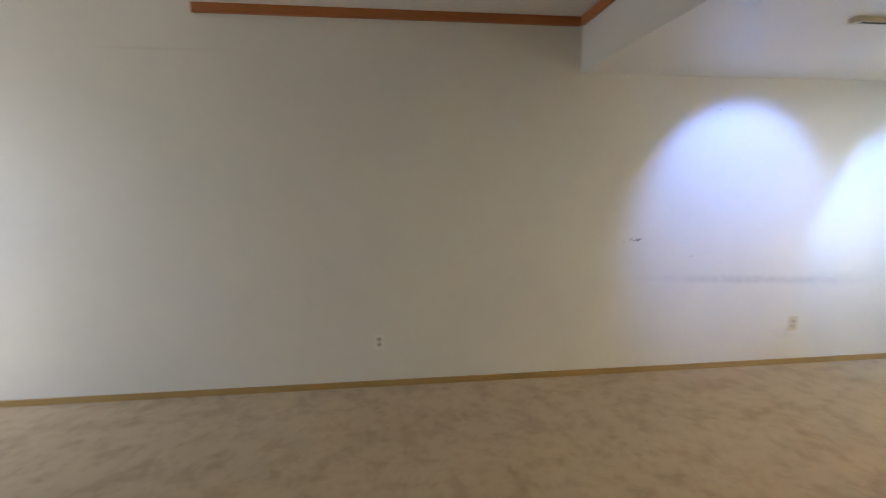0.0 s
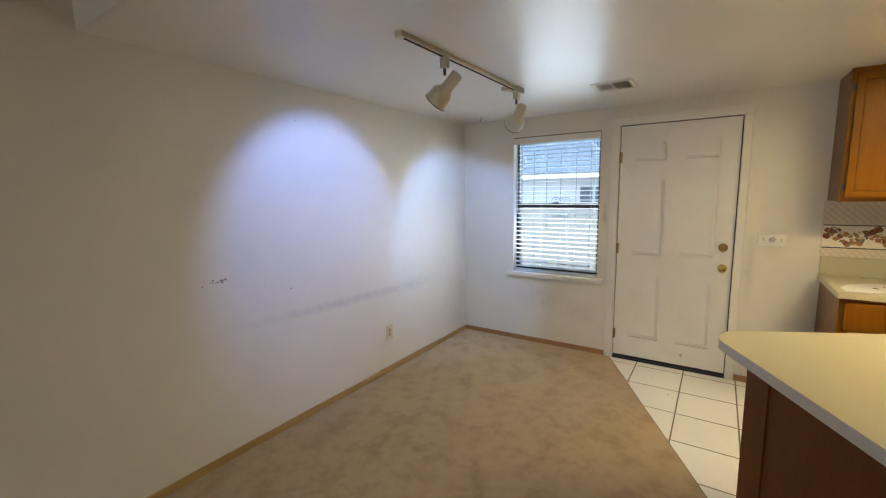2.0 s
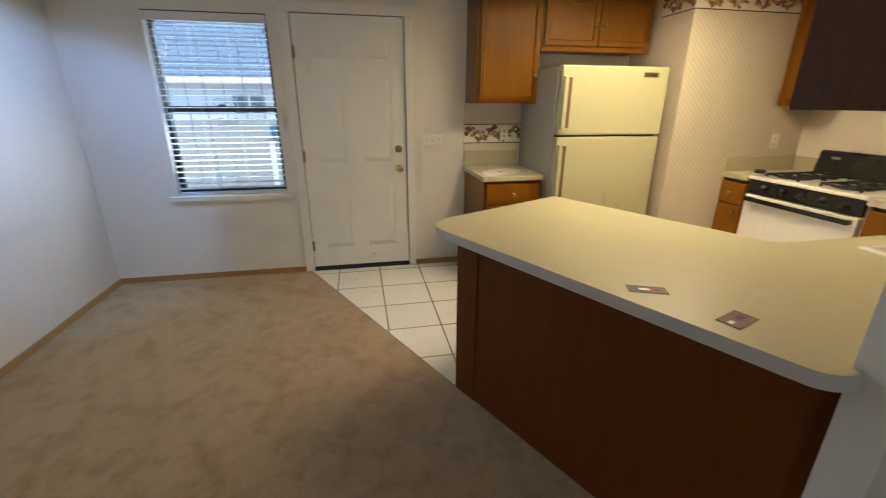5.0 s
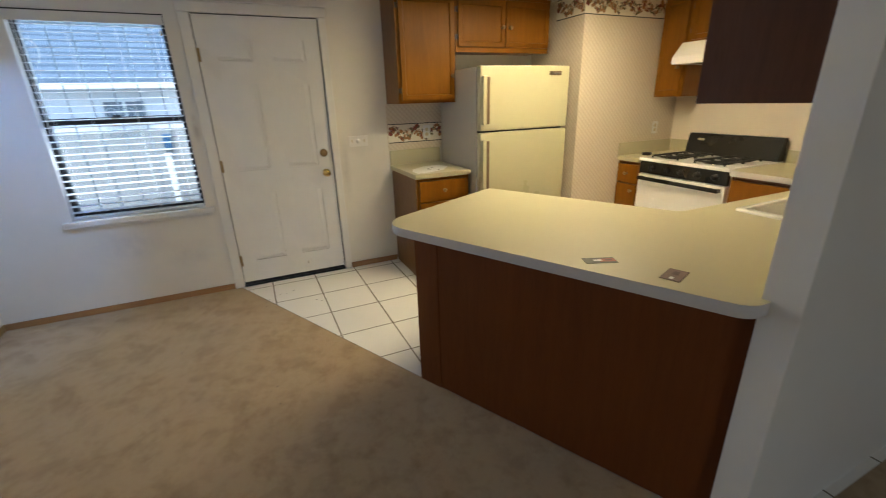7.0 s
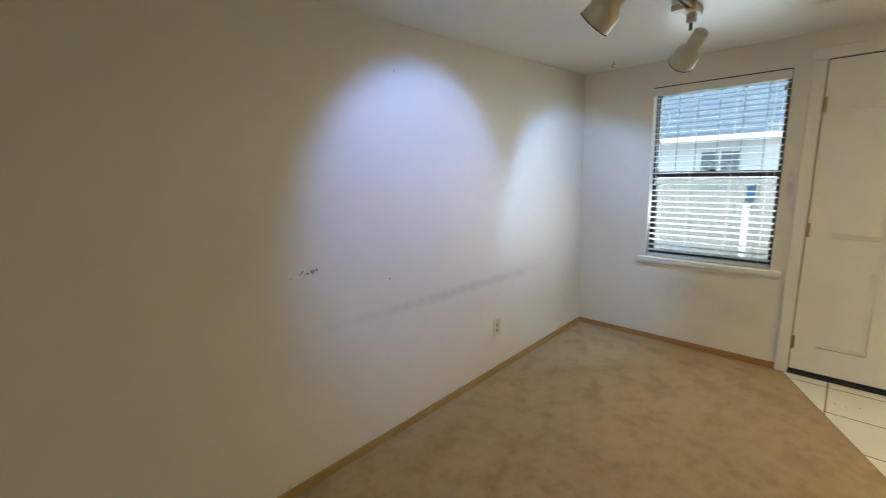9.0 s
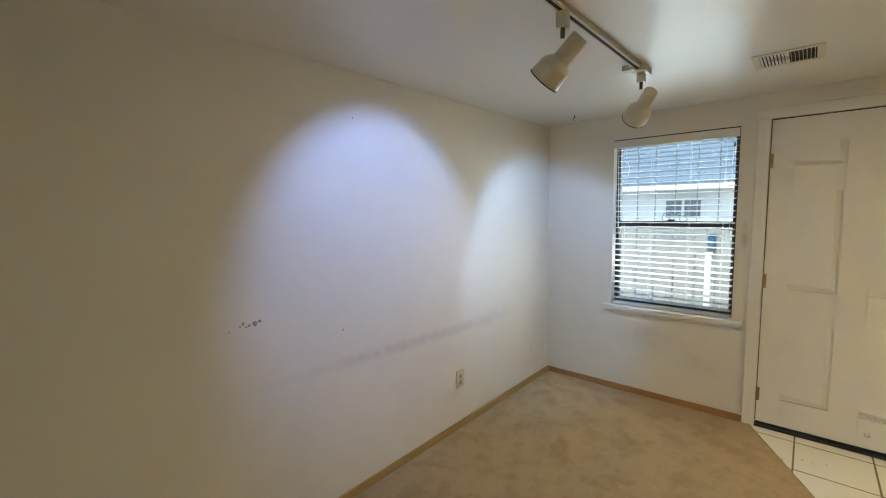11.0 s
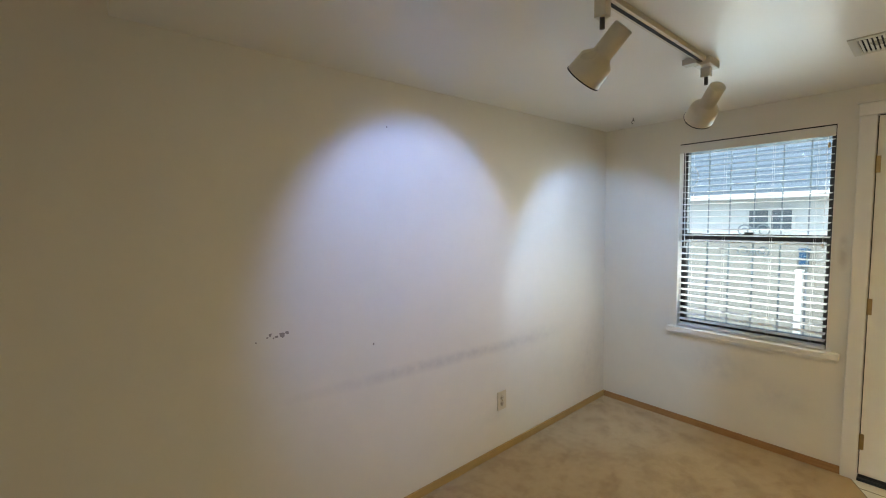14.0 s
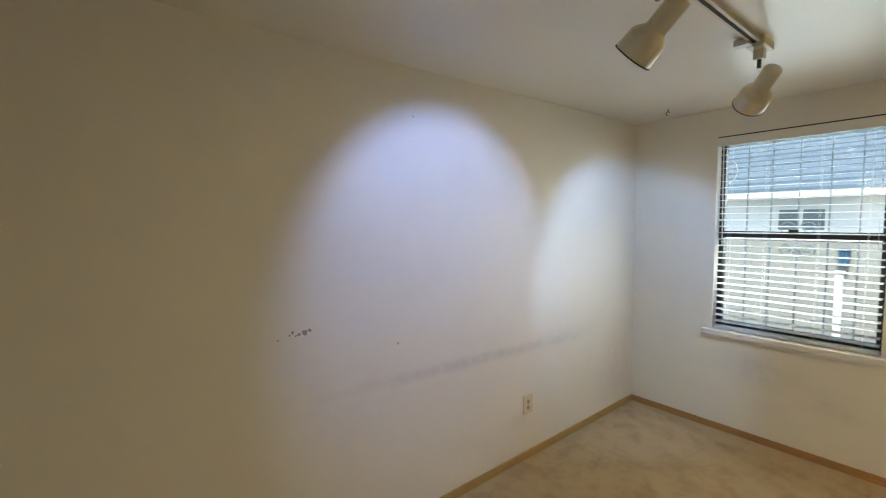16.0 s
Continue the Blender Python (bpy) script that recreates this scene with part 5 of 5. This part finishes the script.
def window_bars():
    b = thing("window_grille", "dark wrought-iron security grille with scrolls outside the window, coloured lighter for glare", "window grille", at=(0.24, -0.98, 0.6))
    x = 0.26
    for y in (-1.387, -1.247, -1.108, -0.957, -0.812, -0.676, -0.545):
        bm = bmesh.new()
        block(bm, (x - 0.004, y - 0.004, 0.66), (x + 0.004, y + 0.004, 2.06))
        part("bar", bm, BAR_GREY, b)
    for z in (0.72, 1.99):
        bm = bmesh.new()
        block(bm, (x - 0.004, -1.42, z - 0.01), (x + 0.004, -0.53, z + 0.01))
        for y in (-1.415, -0.535):
            block(bm, (0.139, y - 0.006, z - 0.006), (x + 0.004, y + 0.006, z + 0.006))
        part("rail", bm, BAR_GREY, b)
    for flip in (1, -1):
        bm = bmesh.new()
        for side in (1, -1):
            last = None
            for i in range(22):
                a = radians(i * 24)
                r = 0.046 * (1 - i / 30)
                p = (x, -0.957 + side * (0.056 - r * math.cos(a)), 1.34 + flip * (0.07 + r * math.sin(a)))
                if last:
                    rod(bm, last, p, 0.005, 6)
                last = p
        part("scroll", bm, BAR_GREY, b)
    return b


window_bars()


def fence():
    f = thing("board_fence", "weathered grey-beige board fence", "fence", at=(2.6, -1, -0.12))
    bm = bmesh.new()
    block(bm, (-0.009, -0.0725, -0.12), (0.009, 0.0725, 1.21))
    me = mesh_of("board", bm, FENCE)
    rnd = random.Random(3)
    for i in range(56):
        ob = new("board", me)
        ob.parent = f
        ob.matrix_parent_inverse = Matrix.Translation(f.location).inverted()
        ob.matrix_basis = pose(2.6 + rnd.uniform(-0.004, 0.004), -5.6 + i * 0.147, rnd.uniform(-0.012, 0.012), 0, 0, rnd.uniform(-1, 1))
    for z in (0.2, 1.1):
        one("rail", (2.612, -5.7, z), (2.66, 2.6, z + 0.08), FENCE, f)
    p = thing("yard_post", "white painted post before the fence", "post", at=(2.4, -0.86, -0.12))
    one("shaft", (2.36, -0.905, -0.12), (2.44, -0.845, 0.905), FASCIA, p, 0.004)
    one("cap", (2.35, -0.912, 0.9051), (2.45, -0.838, 0.925), FASCIA, p, 0.006)
    b = thing("fence_box", "blue plastic box fixed to the fence", "box", at=(2.55, -0.88, 0.955))
    one("body", (2.5, -0.92, 0.955), (2.588, -0.845, 1.115), BLUE_PL, b, 0.01)
    one("lid", (2.492, -0.928, 1.1155), (2.589, -0.837, 1.142), BLUE_PL, b, 0.008)


fence()


def neighbour():
    h = thing("neighbour_house", "white stucco neighbouring house with grey shingle roof", "house", at=(6.5, -1, -0.12))
    wx = 6.55
    ez = 1.79
    bm = bmesh.new()
    block(bm, (wx, -12, -0.12), (wx + 8, 10, ez + 0.05))
    part("wall", bm, STUCCO, h)
    bm = bmesh.new()
    ex, rx, rz = wx - 0.3, wx + 4.45, 4.0
    pts = [(ex, ez + 0.02), (rx, rz), (wx + 8.7, ez), (wx + 8.7, ez + 0.1), (rx, rz + 0.12), (ex, ez + 0.14)]
    ends = [[bm.verts.new((x, y, z)) for x, z in pts] for y in (-12.6, 10.6)]
    bm.faces.new(ends[0])
    bm.faces.new(ends[1][::-1])
    for i in range(6):
        j = (i + 1) % 6
        bm.faces.new((ends[0][i], ends[0][j], ends[1][j], ends[1][i]))
    roof = part("roof", bm, SHINGLE, h)
    for i in range(16):
        t = i / 16
        x, z = ex + (rx - ex) * t, ez + 0.14 + (rz - ez - 0.02) * t
        bm = bmesh.new()
        block(bm, (x, -12.6, z - 0.005), (x + 0.05, 10.6, z + 0.012 + 0.024))
        part("shingle_course", bm, SHINGLE, roof)
    one("gutter", (ex - 0.1, -12.6, ez), (ex - 0.001, 10.6, ez + 0.1), FASCIA, h, 0.01, "white gutter")
    for y0 in (-0.08, -2.6, 3.2):
        w = one("window", (wx - 0.03, y0, 1.2), (wx - 0.002, y0 + 0.65, 1.57), WIN_DARK, h)
        bm = bmesh.new()
        for lo, hi in (((wx - 0.05, y0 - 0.05, 1.15), (wx - 0.031, y0 + 0.70, 1.2)), ((wx - 0.05, y0 - 0.05, 1.57), (wx - 0.031, y0 + 0.70, 1.62)), ((wx - 0.05, y0 - 0.05, 1.2), (wx - 0.031, y0, 1.57)), ((wx - 0.05, y0 + 0.65, 1.2), (wx - 0.031, y0 + 0.70, 1.57)), ((wx - 0.05, y0 + 0.3, 1.2), (wx - 0.031, y0 + 0.35, 1.57))):
            block(bm, lo, hi)
        part("frame", bm, FASCIA, w)


neighbour()


# ---- wear on the walls ----
def scuffs():
    rnd = random.Random(11)
    s = bmesh.new()
    for k, (cx, cz, w, h) in enumerate(((-2.675, 1.053, 0.019, 0.012), (-2.652, 1.06, 0.012, 0.008), (-2.697, 1.05, 0.012, 0.006), (-2.722, 1.062, 0.009, 0.010), (-2.735, 1.052, 0.006, 0.005), (-2.71, 1.046, 0.006, 0.004))):
        s.faces.new([s.verts.new((cx + 0.8 * w * math.cos(g) * rnd.uniform(0.5, 1.2), -0.0008 - 0.0001 * k, cz + h * math.sin(g) * rnd.uniform(0.5, 1.2))) for g in (0, 0.6, 1.2, 1.8, 2.4, 3.1, 3.7, 4.3, 4.9, 5.6)])
    for cx, cz, r in ((-2.231, 0.92, 0.005), (-2.12, 1.99, 0.004), (-2.78, 1.04, 0.003)):
        s.faces.new([s.verts.new((cx + r * math.cos(k), -0.0008, cz + 1.4 * r * math.sin(k))) for k in (0, 1.05, 2.1, 3.14, 4.2, 5.2)])
    ob = part("paint_chip", s, plain("chipped_plaster", (0.33, 0.29, 0.25), 0.8), wall_n, "chipped paint")
    return ob


scuffs()


def crumbs():
    rnd = random.Random(17)
    bm = bmesh.new()
    for x, y, n in ((-0.31, -1.84, 3), (-0.4, -1.753, 4), (-0.213, -1.33, 2), (-1.545, -1.678, 2), (-1.65, -1.682, 1), (-0.9, -1.2, 2), (-0.55, -2.05, 3)):
        for _ in range(n):
            size = rnd.uniform(0.0025, 0.006)
            m = pose(x + rnd.gauss(0, 0.03), y + rnd.gauss(0, 0.03), 0.001, 0, 0, rnd.uniform(0, 180)) @ Matrix.Diagonal((size, size * rnd.uniform(0.4, 0.9), 0.002, 1))
            bmesh.ops.create_icosphere(bm, subdivisions=1, radius=1.0, matrix=m)
    ob = part("floor_crumbs", bm, plain("dry_dirt", (0.09, 0.07, 0.05), 0.9))
    return tagged(ob, "dark crumbs of dirt scattered on the floor", "dirt", "", "stuff")


crumbs()


# ---- floor tiles, one by one ----
def tiles():
    p = 0.356
    gap = 0.0042
    x_first, y_first = -0.095, -1.763
    whole = bmesh.new()
    h = p / 2 - gap
    block(whole, (-h, -h, -0.012), (h, h, -0.001), 0, 0.0025)
    me = mesh_of("tile", whole, TILE)
    for i in range(-1, 9):
        for j in range(-1, 11):
            cx, cy = x_first - (i + 0.5) * p, y_first - (j + 0.5) * p
            lo, hi = (cx - h, cy - h), (min(cx + h, -0.0), cy + h)
            if lo[0] > -0.02 or cy - h > line_y(cx + h) - 0.01 or cy < SOUTH:
                continue
            inside = hi[1] < line_y(lo[0]) - 0.005 and cx + h < 0.001
            if inside:
                ob = new("tile", me)
                ob.location = (cx, cy, 0)
                ob.rotation_euler = (radians(random.uniform(-0.1, 0.1)), radians(random.uniform(-0.1, 0.1)), 0)
            else:
                bm = bmesh.new()
                block(bm, (lo[0], lo[1], -0.012), (hi[0], hi[1], -0.001))
                bmesh.ops.bisect_plane(bm, geom=list(bm.verts) + list(bm.edges) + list(bm.faces), plane_co=(0, line_y(0) - 0.006, 0), plane_no=(-0.4472, 0.8944, 0), clear_outer=True)
                if len(bm.verts) < 6:
                    bm.free()
                    continue
                cut = [e for e in bm.edges if e.is_boundary]
                bmesh.ops.holes_fill(bm, edges=cut)
                ob = new("tile", mesh_of("tile", bm, TILE))
            ob.parent = sub


tiles()
